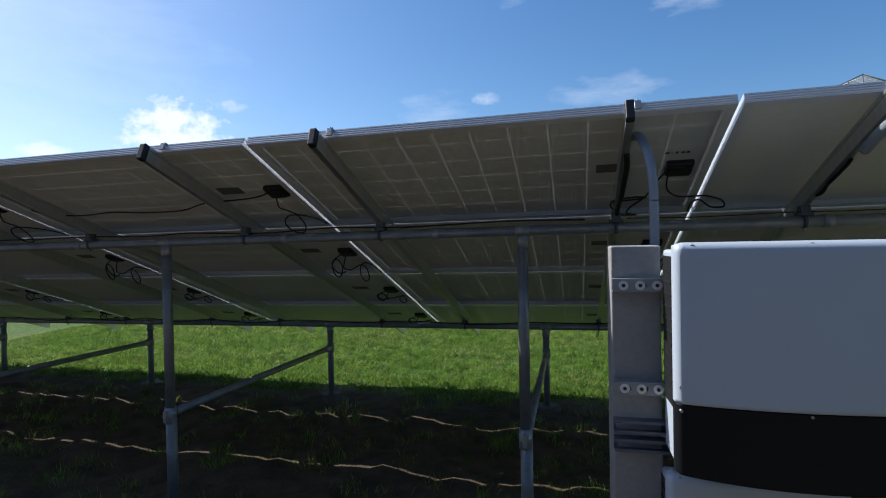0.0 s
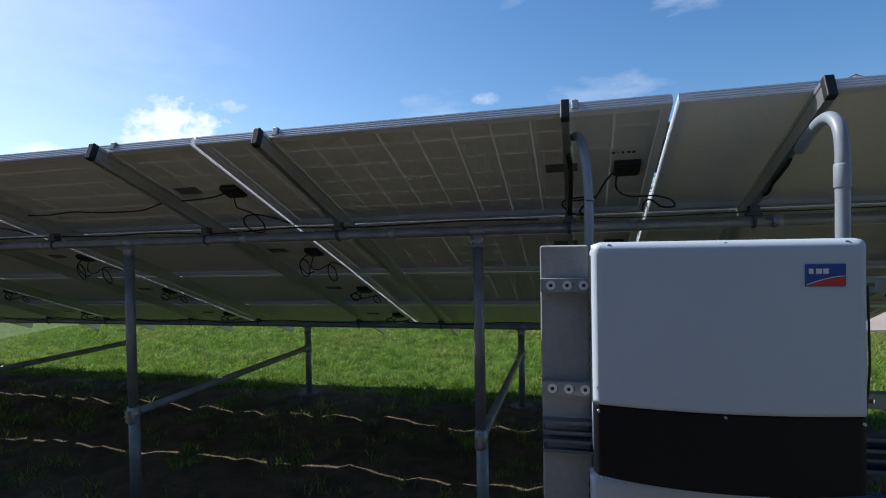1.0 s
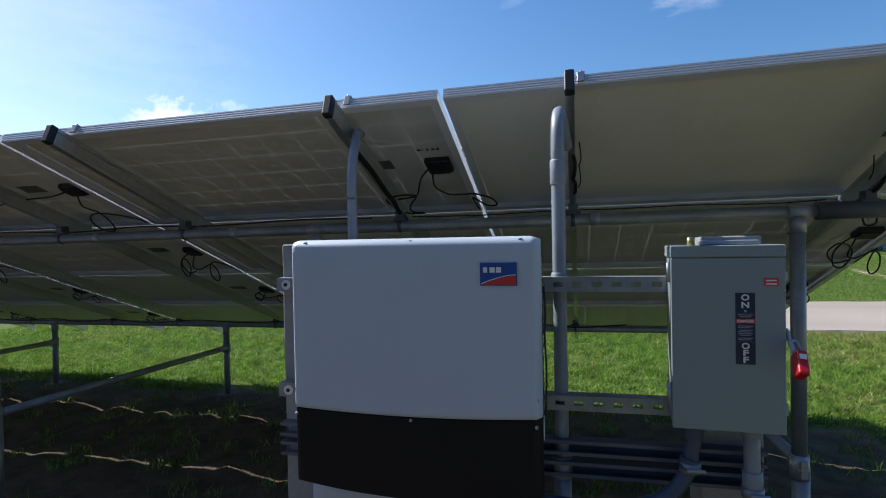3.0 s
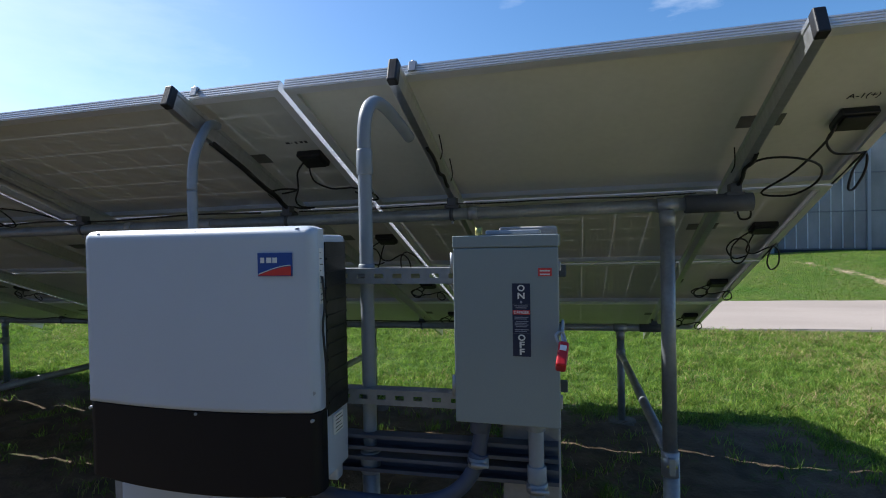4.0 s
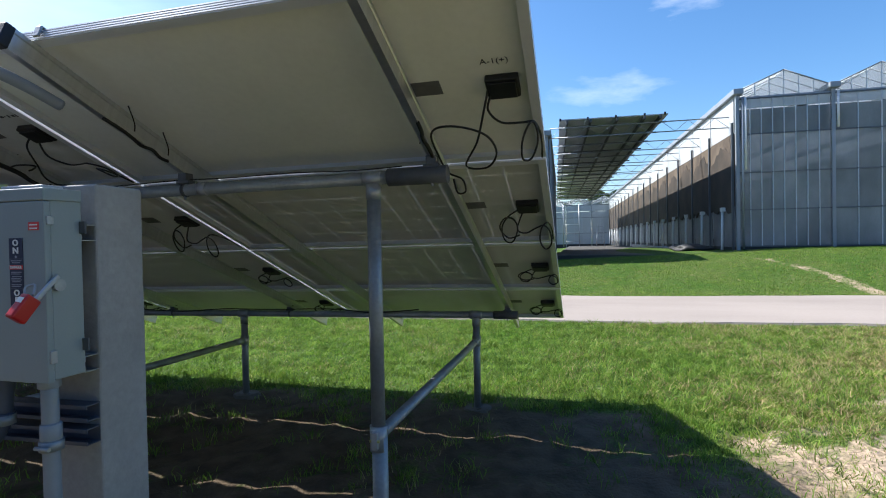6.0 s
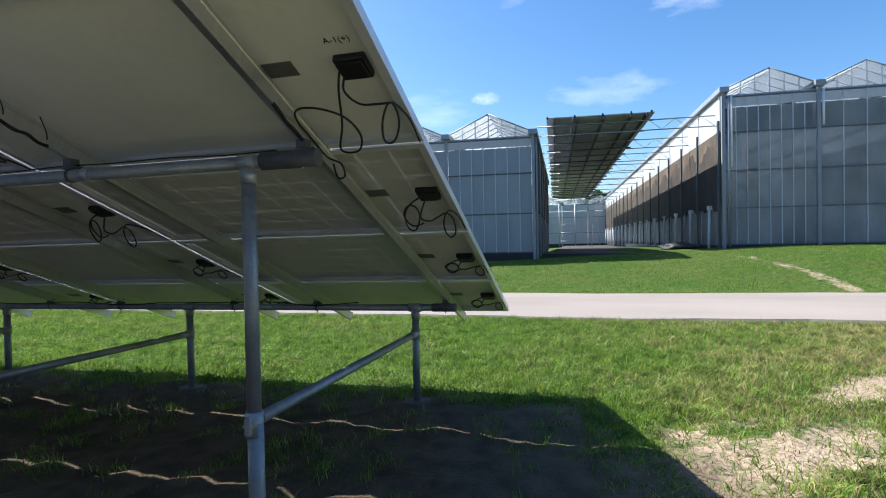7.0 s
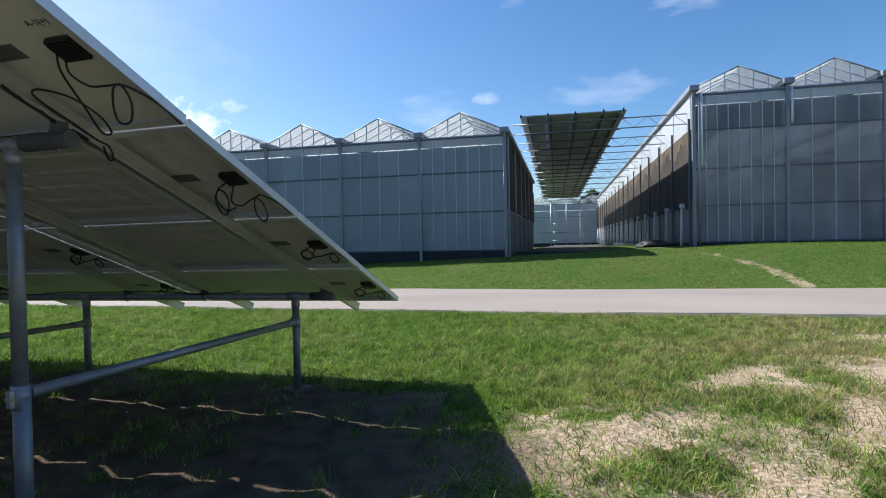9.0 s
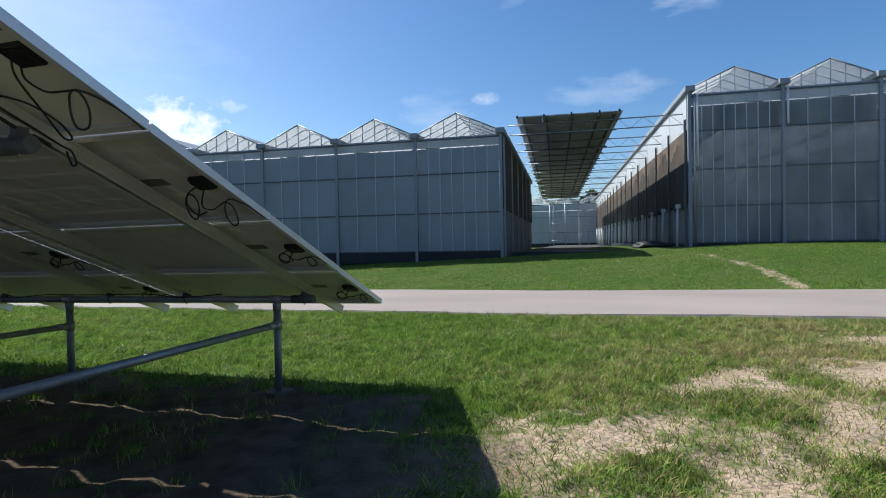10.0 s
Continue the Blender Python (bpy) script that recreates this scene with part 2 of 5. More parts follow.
def bare_at(x, y):
    """How bare the soil is: 0 lawn, 1 bare."""
    x, y = np.asarray(x, float), np.asarray(y, float)
    wob = 0.22 * np.sin(3.1 * x + 1.7 * y) + 0.22 * np.sin(5.3 * y - 2.1 * x + 1.0) + 0.26 * np.sin(9.7 * x + 4.0 + np.sin(3 * y)) * np.sin(8.3 * y) + 0.22 * np.sin(17 * x - 13 * y) * np.sin(14 * y + 3 * x)
    sand = np.minimum((np.interp(x, EDGE_X, EDGE_Y) - y) * 2.2, 0.62) + wob * 0.75
    sand = np.maximum(sand, blob(x, y, WORN) * 0.8 + 0.25 + wob * 0.4)
    sand = sand - np.clip(blob(x, y, ISLANDS) * 1.4 + 0.2, 0, 1) * 0.95
    sand = np.where((x > 3.15) & (y < np.interp(x, EDGE_X, EDGE_Y) + 0.5), sand, 0)
    under = np.minimum((5.25 - y) * 3.0, (3.65 - 0.33 * (y - 4.4) - x) * 3.0)
    # unseen ground by the camera: bare left, lawn right, to tint bounced light
    under = np.minimum(np.minimum(under, 1.3), np.maximum((y - 0.4) * 3.0, (2.0 - x) * 2.0))
    trail = 1.0 - ((x - (8.62 + 0.35 * np.sin(y * 0.9) + (y - 15.5) * -0.30)) / 0.24) ** 2 - ((y - 15.8) / 3.2) ** 2
    trail = np.maximum(trail, 1.0 - ((x - 12.0) / 3.2) ** 2 - ((y - 13.5) / 0.45) ** 2)
    shape = np.maximum(under, trail * 0.9)
    return np.clip(np.maximum(sand, np.where(shape > 0.02, shape * 0.8 + wob * 0.7, 0)), 0, 1)


def ground_material():
    m = bpy.data.materials.new("lawn_and_soil")
    m.use_nodes = True
    n, l = m.node_tree.nodes, m.node_tree.links
    b = n["Principled BSDF"]
    tc = n.new("ShaderNodeTexCoord")

    def nz(scale, detail=4):
        k = n.new("ShaderNodeTexNoise")
        k.inputs["Scale"].default_value, k.inputs["Detail"].default_value = scale, detail
        l.new(tc.outputs["Object"], k.inputs["Vector"])
        return k.outputs[0]

    def mix(fac, a, c):
        k = n.new("ShaderNodeMix")
        k.data_type = "RGBA"
        l.new(fac, k.inputs["Factor"])
        for i, v in ((6, a), (7, c)):
            if isinstance(v, tuple):
                k.inputs[i].default_value = (*v, 1)
            else:
                l.new(v, k.inputs[i])
        return k.outputs[2]

    def rng(v, a, c):
        k = n.new("ShaderNodeMapRange")
        k.inputs["From Min"].default_value, k.inputs["From Max"].default_value = a, c
        l.new(v, k.inputs["Value"])
        return k.outputs[0]

    grass = mix(rng(nz(0.9), 0.35, 0.65), (0.065, 0.150, 0.017), (0.125, 0.175, 0.036))
    grass = mix(rng(nz(45), 0.40, 0.62), grass, (0.030, 0.060, 0.010))
    soil = mix(rng(nz(2.3), 0.3, 0.7), (0.60, 0.45, 0.32), (0.45, 0.33, 0.23))
    soil = mix(rng(nz(34, 6), 0.45, 0.7), soil, (0.17, 0.135, 0.085))
    soil = mix(rng(nz(120, 3), 0.56, 0.66), soil, (0.30, 0.26, 0.15))
    # darker soil tone that carries the shade under the array
    damp_shade = n.new("ShaderNodeAttribute")
    damp_shade.attribute_name = "damp_shade"
    soil = mix(damp_shade.outputs["Fac"], soil, mix(rng(nz(6), 0.35, 0.65), (0.150, 0.110, 0.072), (0.085, 0.064, 0.043)))
    at = n.new("ShaderNodeAttribute")
    at.attribute_name = "bare"
    add = n.new("ShaderNodeMath")
    add.operation = "ADD"
    sub = n.new("ShaderNodeMath")
    sub.operation = "MULTIPLY_ADD"
    l.new(nz(11, 6), sub.inputs[0])
    sub.inputs[1].default_value, sub.inputs[2].default_value = 1.9, -0.98
    l.new(at.outputs["Fac"], add.inputs[0]), l.new(sub.outputs[0], add.inputs[1])
    l.new(mix(rng(add.outputs[0], 0.12, 0.80), grass, soil), b.inputs["Base Color"])
    b.inputs["Roughness"].default_value = 0.95
    b.inputs["Specular IOR Level"].default_value = 0.15
    bp = n.new("ShaderNodeBump")
    bp.inputs["Strength"].default_value, bp.inputs["Distance"].default_value = 0.6, 0.03
    l.new(nz(38, 6), bp.inputs["Height"])
    l.new(bp.outputs[0], b.inputs["Normal"])
    return m


xs = np.concatenate([np.linspace(-900, -40, 14), np.linspace(-36, -11, 26), np.arange(-10, 12.01, 0.1), np.linspace(12.5, 40, 40), np.linspace(50, 900, 14)])
ys = np.concatenate([np.linspace(-900, -20, 14), np.linspace(-16, 1.5, 18), np.arange(2, 10.01, 0.1), np.arange(10.25, 21, 0.25), np.linspace(22, 110, 40), np.linspace(130, 1500, 14)])
gx, gy = np.meshgrid(xs, ys)
verts = np.stack([gx, gy, ground_z(gx, gy)], -1).reshape(-1, 3)
nx = len(xs)
quads = [(r * nx + c, r * nx + c + 1, (r + 1) * nx + c + 1, (r + 1) * nx + c) for r in range(len(ys) - 1) for c in range(nx - 1)]
me = bpy.data.meshes.new("ground")
me.from_pydata(verts.tolist(), [], quads)
me.attributes.new("bare", "FLOAT", "POINT").data.foreach_set("value", bare_at(gx, gy).reshape(-1).astype(np.float32))
# the array's cast shadow is painted in as darker, partly damp soil
wet_shade = np.clip((5.3 - gy) * 4, 0, 1) * np.clip((4.0 - gx - 0.36 * (gy - 4.4)) * 1.8, 0, 1)
wet_shade = np.maximum(wet_shade, np.clip((2.2 - gy) * 2, 0, 1) * np.clip((gy - 0.4) * 2, 0, 1) * np.clip(3.0 - gx, 0, 1))
# unseen ground behind the camera stays dark at left, to cut bounced light
wet_shade = wet_shade * np.maximum(np.clip((gy - 0.2) * 2, 0, 1), np.clip((2.2 - gx) * 2, 0, 1))
me.attributes.new("damp_shade", "FLOAT", "POINT").data.foreach_set("value", wet_shade.reshape(-1).astype(np.float32))
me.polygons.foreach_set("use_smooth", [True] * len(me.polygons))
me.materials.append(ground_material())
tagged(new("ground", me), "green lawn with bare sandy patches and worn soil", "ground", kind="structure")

ROAD = material("worn_asphalt", (0.37, 0.312, 0.268), 0.9, 0, 0.18, 0.7, 0.3, 45, second=(0.30, 0.253, 0.217), stretch=(0.35, 1, 1))
bm = bmesh.new()
rx = np.linspace(-60, 60, 241)
near = [bm.verts.new((x, 9.48 + 0.05 * math.sin(x * 1.3) + 0.03 * math.sin(x * 4.1) + 0.055 * max(0, x - 3.9), 0.035)) for x in rx]
far = [bm.verts.new((x, 13.0 + 0.04 * math.sin(x * 0.9 + 1) + 0.03 * math.sin(x * 3.3) + 0.09 * max(0, x - 4), 0.06)) for x in rx]
near_low = [bm.verts.new((v.co.x, v.co.y - 0.06, -0.05)) for v in near]
far_low = [bm.verts.new((v.co.x, v.co.y + 0.06, -0.05)) for v in far]
for a, b2 in ((near_low, near), (near, far), (far, far_low)):
    for k in range(len(rx) - 1):
        bm.faces.new((a[k], a[k + 1], b2[k + 1], b2[k]))
tagged(part("road", bm, ROAD), "pale worn asphalt service road across the lawn", "road", kind="structure")

# added unseen wall behind the camera: blocks sky light and bounces blue
LIGHT_WALL = material("added_wall_blue", (0.055, 0.115, 0.225), 0.8, 0, 0.15, 0.8, 0.1, 6)
tagged(part("light_wall_north", boxed(-45, 45, -7.5, -6.5, -0.2, 11.5), LIGHT_WALL), "added slate-blue wall, unseen, that dims and blues the light", "wall", kind="structure")

# ---- the ground-mounted solar array ----
SLOPE, RISE = 21.7, 0.0094
CS, SN = math.cos(radians(SLOPE)), math.sin(radians(SLOPE))
LEAN = -math.degrees(math.atan(RISE))
TOP_Y, TOP_Z = 2.012, 2.020
PITCH_V, PITCH_U = 0.935, 1.985
MOD_W, MOD_L, MOD_T = 0.914, 1.965, 0.040
RIGHT = 2.548


def on_slope(x, v, n=0.0):
    """A point on the array: x along the row, v down the slope from its top edge, n above the underside of the modules."""
    return Vector((x, TOP_Y + v * CS + n * SN, TOP_Z - v * SN + n * CS + RISE * x))


def slope_pose(x, v, n=0.0):
    p = on_slope(x, v, n)
    return pose(p.x, p.y, p.z, -SLOPE, LEAN, 0)


SLEEVE = material("dark_pipe_sleeve", (0.10, 0.105, 0.115), 0.6, 0.1, 0.2, 12, 0.05, 80)
PLATE = material("dark_plate", (0.13, 0.13, 0.125), 0.5, 0, 0.2, 20)
# leads from the junction box: offsets along the panel, down it, and away from it
LOOPS = {
    "straight": (
        [(-0.05, 0.0, 0.01), (-0.16, 0.01, -0.01), (-0.45, 0.02, -0.02), (-0.62, 0.045, -0.045), (-0.90, 0.055, -0.04), (-1.12, 0.05, -0.03), (-1.35, 0.065, -0.035), (-1.60, 0.06, -0.02), (-1.72, 0.03, 0.0)],
        [(-0.03, 0.05, 0.01), (-0.03, 0.09, -0.03), (0.02, 0.10, -0.05), (0.06, 0.13, -0.06), (0.08, 0.20, -0.09), (0.05, 0.26, -0.11), (-0.01, 0.25, -0.11), (-0.03, 0.18, -0.09), (0.01, 0.13, -0.07), (0.06, 0.16, -0.05), (0.10, 0.28, -0.02), (0.105, 0.40, 0.0)]),
    "loops": (
        [(-0.05, 0.02, 0.01), (-0.10, 0.03, -0.02), (-0.135, 0.07, -0.06), (-0.125, 0.12, -0.11), (-0.085, 0.12, -0.12), (-0.055, 0.07, -0.07), (-0.075, 0.04, -0.03), (-0.12, 0.05, -0.02), (-0.15, 0.10, -0.05), (-0.11, 0.14, -0.09), (-0.05, 0.13, -0.08)],
        [(-0.03, 0.05, 0.01), (-0.06, 0.10, -0.06), (-0.02, 0.13, -0.07), (0.03, 0.12, -0.05), (0.07, 0.11, -0.04), (0.10, 0.14, -0.06), (0.105, 0.19, -0.11), (0.075, 0.21, -0.13), (0.05, 0.17, -0.10), (0.06, 0.12, -0.05), (0.09, 0.12, -0.02), (0.105, 0.26, 0.0), (0.105, 0.40, 0.0)]),
    "bundle": (
        [(-0.05, 0.01, 0.01), (-0.09, 0.04, -0.02), (-0.13, 0.13, -0.05), (-0.19, 0.22, -0.06), (-0.20, 0.29, -0.06), (-0.15, 0.33, -0.05), (-0.23, 0.30, -0.06), (-0.28, 0.20, -0.06), (-0.27, 0.12, -0.07), (-0.19, 0.09, -0.07), (-0.13, 0.12, -0.06), (-0.19, 0.16, -0.05), (-0.27, 0.19, -0.04)],
        [(-0.04, 0.04, 0.01), (-0.04, 0.10, -0.03), (0.01, 0.16, -0.04), (0.08, 0.16, -0.045), (0.13, 0.15, -0.05), (0.20, 0.18, -0.06), (0.22, 0.23, -0.07), (0.17, 0.25, -0.06), (0.115, 0.21, -0.04), (0.10, 0.31, -0.01), (0.105, 0.42, 0.0)]),
    "end": (
        [(-0.05, 0.0, 0.01), (-0.07, 0.05, -0.03), (-0.12, 0.20, -0.06), (-0.19, 0.35, -0.07), (-0.10, 0.32, -0.10), (-0.05, 0.22, -0.10), (-0.07, 0.12, -0.09), (-0.15, 0.07, -0.08), (-0.24, 0.09, -0.06), (-0.285, 0.16, -0.05), (-0.29, 0.30, -0.05), (-0.28, 0.41, -0.06), (-0.22, 0.42, -0.09), (-0.21, 0.45, -0.13), (-0.245, 0.46, -0.13), (-0.26, 0.43, -0.08)],
        [(-0.045, 0.03, 0.01), (-0.06, 0.07, -0.02), (-0.02, 0.12, -0.04), (0.05, 0.13, -0.04), (0.09, 0.15, -0.03), (0.10, 0.20, -0.07), (0.075, 0.24, -0.12), (0.045, 0.22, -0.13), (0.05, 0.17, -0.08), (0.085, 0.14, -0.03), (0.105, 0.28, 0.0), (0.10, 0.44, 0.0)]),
}

# the two low rows keep their leads tucked up closer
LOOPS["flat"] = tuple([(a, b * 0.7, c * 0.45 if c < 0 else c) for a, b, c in line] for line in LOOPS["loops"])


def module(label, sheet, style):
    t = thing("solar_panel", label, "solar panel", "modules of the ground array")
    # frame: outer walls with ribs and an inner flange
    w = 0.012
    for nm, a in (("frame_top", (0, MOD_L, 0, w)), ("frame_bottom", (0, MOD_L, MOD_W - w, MOD_W)), ("frame_left", (0, w, w, MOD_W - w)), ("frame_right", (MOD_L - w, MOD_L, w, MOD_W - w))):
        bm = boxed(*a, 0, MOD_T)
        if nm == "frame_top":
            for k in range(4):
                box(bm, 0, MOD_L, -0.0035, 0.001, 0.004 + k * 0.0095, 0.009 + k * 0.0095)
        if nm in ("frame_top", "frame_bottom"):
            y0, y1 = (w, w + 0.02) if nm == "frame_top" else (MOD_W - w - 0.02, MOD_W - w)
            box(bm, w, MOD_L - w, y0, y1, 0.0, 0.002)
        else:
            x0, x1 = (w, w + 0.02) if nm == "frame_left" else (MOD_L - w - 0.02, MOD_L - w)
            box(bm, x0, x1, w + 0.02, MOD_W - w - 0.02, 0.0, 0.002)
        part(nm, bm, ALU_FRAME, t)
    bm = bmesh.new()
    bm.faces.new([bm.verts.new((x, y, 0.033)) for x, y in ((w, w), (MOD_L - w, w), (MOD_L - w, MOD_W - w), (w, MOD_W - w))])
    part("backsheet", bm, sheet, t, "white backsheet film")
    bm = bmesh.new()
    for i in range(12):
        for j in range(6):
            box(bm, 0.032 + i * 0.159, 0.032 + i * 0.159 + 0.153, 0.018 + j * 0.1490, 0.018 + j * 0.1490 + 0.143, 0.0336, 0.0342)
    tagged(part("cells", bm, CELLS, t, "dark blue solar cells"), kind="stuff")
    part("nameplate", boxed(1.50, 1.64, 0.43, 0.50, 0.0305, 0.0328), PLATE, t, "dark printed rating plate")
    jx, jy = MOD_L - 0.115, 0.475
    jb = part("junction_box", box(boxed(jx - 0.055, jx + 0.055, jy - 0.05, jy + 0.05, 0.006, 0.0328, bevel=0.006), jx - 0.045, jx + 0.045, jy - 0.04, jy + 0.04, -0.002, 0.006, bevel=0.002), BLACK_PLASTIC, t, "black junction box")
    loop_a, loop_b = LOOPS[style]
    part("lead", tubed(bent([(jx + a, jy + b, c) for a, b, c in loop_a], 5), 0.0042, 6), CABLE, jb)
    part("lead", tubed(bent([(jx + a, jy + b, c) for a, b, c in loop_b], 5), 0.0042, 6), CABLE, jb)
    return t


def rail():
    t = thing("support_rail", "sloping aluminium support rail with a black end cap", "support rail", "rails under the modules")
    length = 3.86
    # a closed profile with a groove along both flanks
    outline = [(-0.0135, -0.002), (0.0135, -0.002), (0.0135, -0.016), (0.0105, -0.020), (0.0105, -0.056), (0.0135, -0.060), (0.0135, -0.076), (-0.0135, -0.076), (-0.0135, -0.060), (-0.0105, -0.056), (-0.0105, -0.020), (-0.0135, -0.016)]
    bm = bmesh.new()
    ends = [[bm.verts.new((x, y, z)) for x, z in outline] for y in (0, length)]
    for k in range(len(outline)):
        j = (k + 1) % len(outline)
        bm.faces.new((ends[0][k], ends[0][j], ends[1][j], ends[1][k]))
    bm.faces.new(ends[0]), bm.faces.new(ends[1][::-1])
    part("beam", bm, ALU, t)
    part("end_cap", boxed(-0.0155, 0.0155, -0.016, 0.016, -0.0785, 0.0, bevel=0.005), BLACK_PLASTIC, t, "black plastic end cap")
    return t


grid_label = "framed solar panel seen from behind, pale backsheet with a cell grid"
plain_panel = module("framed solar panel seen from behind, plain pale backsheet", BACKSHEET_PLAIN, "end")
panels = {"end": plain_panel, "straight": module(grid_label, BACKSHEET, "straight"), "loops": module(grid_label, BACKSHEET, "loops"), "flat": module(grid_label, BACKSHEET, "flat"), "bundle": module(grid_label, BACKSHEET, "bundle")}
placed = set()
for col in range(6):
    for row in range(4):
        style = "flat" if row > 1 else "loops" if row else ("end", "bundle", "straight", "straight", "straight", "straight")[col]
        m = slope_pose(RIGHT - col * PITCH_U - MOD_L, row * PITCH_V)
        if style in placed:
            copy_thing(panels[style], m)
        else:
            panels[style].matrix_world = m
            placed.add(style)

RAILS = [2.125, 1.003, 0.195, -1.035, -1.880, -3.02, -3.86, -5.0, -5.85, -6.99, -7.83, -8.95]
src = rail()
for k, x in enumerate(RAILS):
    m = slope_pose(x, -0.068)
    if k == 0:
        src.matrix_world = m
    else:
        copy_thing(src, m)

# pipes, posts, ties
FRONT_Y, FRONT_Z, REAR_Y, REAR_Z = 2.67, 1.612, 4.86, 0.755
POSTS = [1.885, -0.260, -2.440, -4.67, -6.86, -9.05]


def cross_pipe(name, y, z, r, x1, label):
    t = thing(name, label, "pipe", kind="")
    part("pipe", tubed([(x, y, z + RISE * x) for x in (-10.2, x1)], r, 20), GALV_DULL, t)
    return t


front_pipe = cross_pipe("front_cross_pipe", FRONT_Y, FRONT_Z, 0.0265, 2.02, "long galvanised steel cross pipe under the rails")
part("sleeve", tubed([(x, FRONT_Y, FRONT_Z + RISE * x) for x in (1.95, 2.19)], 0.0355, 20), SLEEVE, front_pipe, "dark pipe sleeve at the open end")
for x in (-0.72, -3.1, 1.1, -1.62):
    part("coupling", tubed([(x + d, FRONT_Y, FRONT_Z + RISE * x) for d in (-0.02, 0.02)], 0.030, 20), GALV, front_pipe)
rear_pipe = cross_pipe("rear_cross_pipe", REAR_Y, REAR_Z, 0.028, 2.14, "galvanised steel cross pipe along the low edge of the array")
part("sleeve", tubed([(x, REAR_Y, REAR_Z + RISE * x) for x in (2.02, 2.21)], 0.033, 20), SLEEVE, rear_pipe)
for k, x in enumerate(POSTS):
    zf, zr = FRONT_Z + RISE * x, REAR_Z + RISE * x
    drop = (0.0, 0.055, 0.072, 0.078, 0.08, 0.08)[k]  # the ties sit lower away from the open end
    t = thing("front_post", "tall galvanised pipe post with a clamp collar", "post", "array posts", at=pose(x, FRONT_Y, 0))
    part("upper_pipe", tubed([(0, 0, 0.60 - drop), (0, 0, zf - 0.02)], 0.028, 20), GALV_DULL, t)
    part("lower_pipe", tubed([(0.004, 0, -0.05), (0.004, 0, 0.60 - drop)], 0.032, 20), GALV_DULL, t)
    part("tee_fitting", tube(tubed([(0, 0, zf - 0.085), (0, 0, zf - 0.02)], 0.0305, 20), [(-0.038, 0, zf), (0.038, 0, zf + RISE * 0.08)], 0.0295, 20), GALV, t, "bright cast tee fitting")
    bm = tubed([(0, 0, 0.545 - drop), (0, 0, 0.645 - drop)], 0.035, 20)
    box(bm, -0.012, 0.012, -0.052, -0.03, 0.56 - drop, 0.63 - drop, bevel=0.003)
    part("collar", bm, GALV, t, "clamp collar with a bolt lug")
    part("bolt", tubed([(-0.02, -0.044, 0.595 - drop), (0.02, -0.044, 0.595 - drop)], 0.006, 8), BRASS, t)
    t = thing("rear_post", "short galvanised pipe post in a small concrete footing", "post", "array posts", at=pose(x - 0.01, REAR_Y, 0))
    part("pipe", tubed([(0, 0, -0.05), (0, 0, zr - 0.02)], 0.029, 20), GALV_DULL, t)
    part("tee_fitting", tube(tubed([(0, 0, zr - 0.09), (0, 0, zr - 0.02)], 0.034, 20), [(-0.05, 0, zr), (0.05, 0, zr)], 0.0345, 20), GALV, t)
    part("collar", tubed([(0, 0, 0.52 - drop), (0, 0, 0.60 - drop)], 0.036, 20), GALV, t)
    bm = bmesh.new()
    bmesh.ops.create_cone(bm, cap_ends=True, segments=18, radius1=0.15, radius2=0.10, depth=0.05)
    for v in bm.verts:
        v.co += Vector((noise.noise(v.co * 20), noise.noise(v.co * 20 + Vector((3, 0, 0))), 0)) * 0.02
    part("footing", bm, FOOTING, t, "rough concrete footing")
    t = thing("tie_pipe", "galvanised tie pipe from front post to rear post", "pipe", "tie pipes", at=pose(x, FRONT_Y, 0))
    part("pipe", tubed([(0.005, 0.03, 0.607 - drop), (-0.01, REAR_Y - FRONT_Y - 0.03, 0.563 - drop)], 0.025, 18), GALV_DULL, t)
    part("end_fitting", tubed([(-0.009, REAR_Y - FRONT_Y - 0.14, 0.566 - drop), (-0.01, REAR_Y - FRONT_Y - 0.03, 0.563 - drop)], 0.029, 18), GALV, t)

# end clamps on the top edge, beside each rail
def clamp():
    t = thing("panel_clamp", "small bright aluminium end clamp on the panel edge", "clamp", "panel clamps")
    bm = boxed(-0.012, 0.012, -0.013, -0.005, 0.005, 0.042, bevel=0.002)
    part("bracket", box(bm, -0.012, 0.012, -0.010, 0.008, 0.0405, 0.0435), GALV, t)
    part("bolt", tubed([(0, -0.009, 0.03), (0, -0.009, 0.046)], 0.004, 8), GALV, t)
    return t


src = clamp()
for k, x in enumerate(RAILS):
    m = slope_pose(x + 0.036, -0.002)
    if k == 0:
        src.matrix_world = m
    else:
        copy_thing(src, m)

# clips that hold each rail to the two cross pipes
def rail_clip():
    t = thing("rail_clip", "grey steel clip holding a support rail to a cross pipe", "clip", "rail clips")
    part("saddle", box(boxed(-0.032, 0.032, -0.022, 0.022, 0.026, 0.040, bevel=0.003), -0.020, 0.020, -0.024, 0.024, 0.036, 0.072, bevel=0.003), SLEEVE, t)
    part("strap", tubed([(-0.008, 0, 0), (0.008, 0, 0)], 0.0305, 18), SLEEVE, t)
    part("bolt", tubed([(0.0, -0.004, -0.044), (0.0, -0.004, -0.028)], 0.005, 8), GALV, t)
    return t


src, first = rail_clip(), True
for x in RAILS:
    for y, z in ((FRONT_Y, FRONT_Z), (REAR_Y, REAR_Z)):
        m = pose(x + 0.004, y, z + RISE * x)
        if first:
            src.matrix_world, first = m, False
        else:
            copy_thing(src, m)

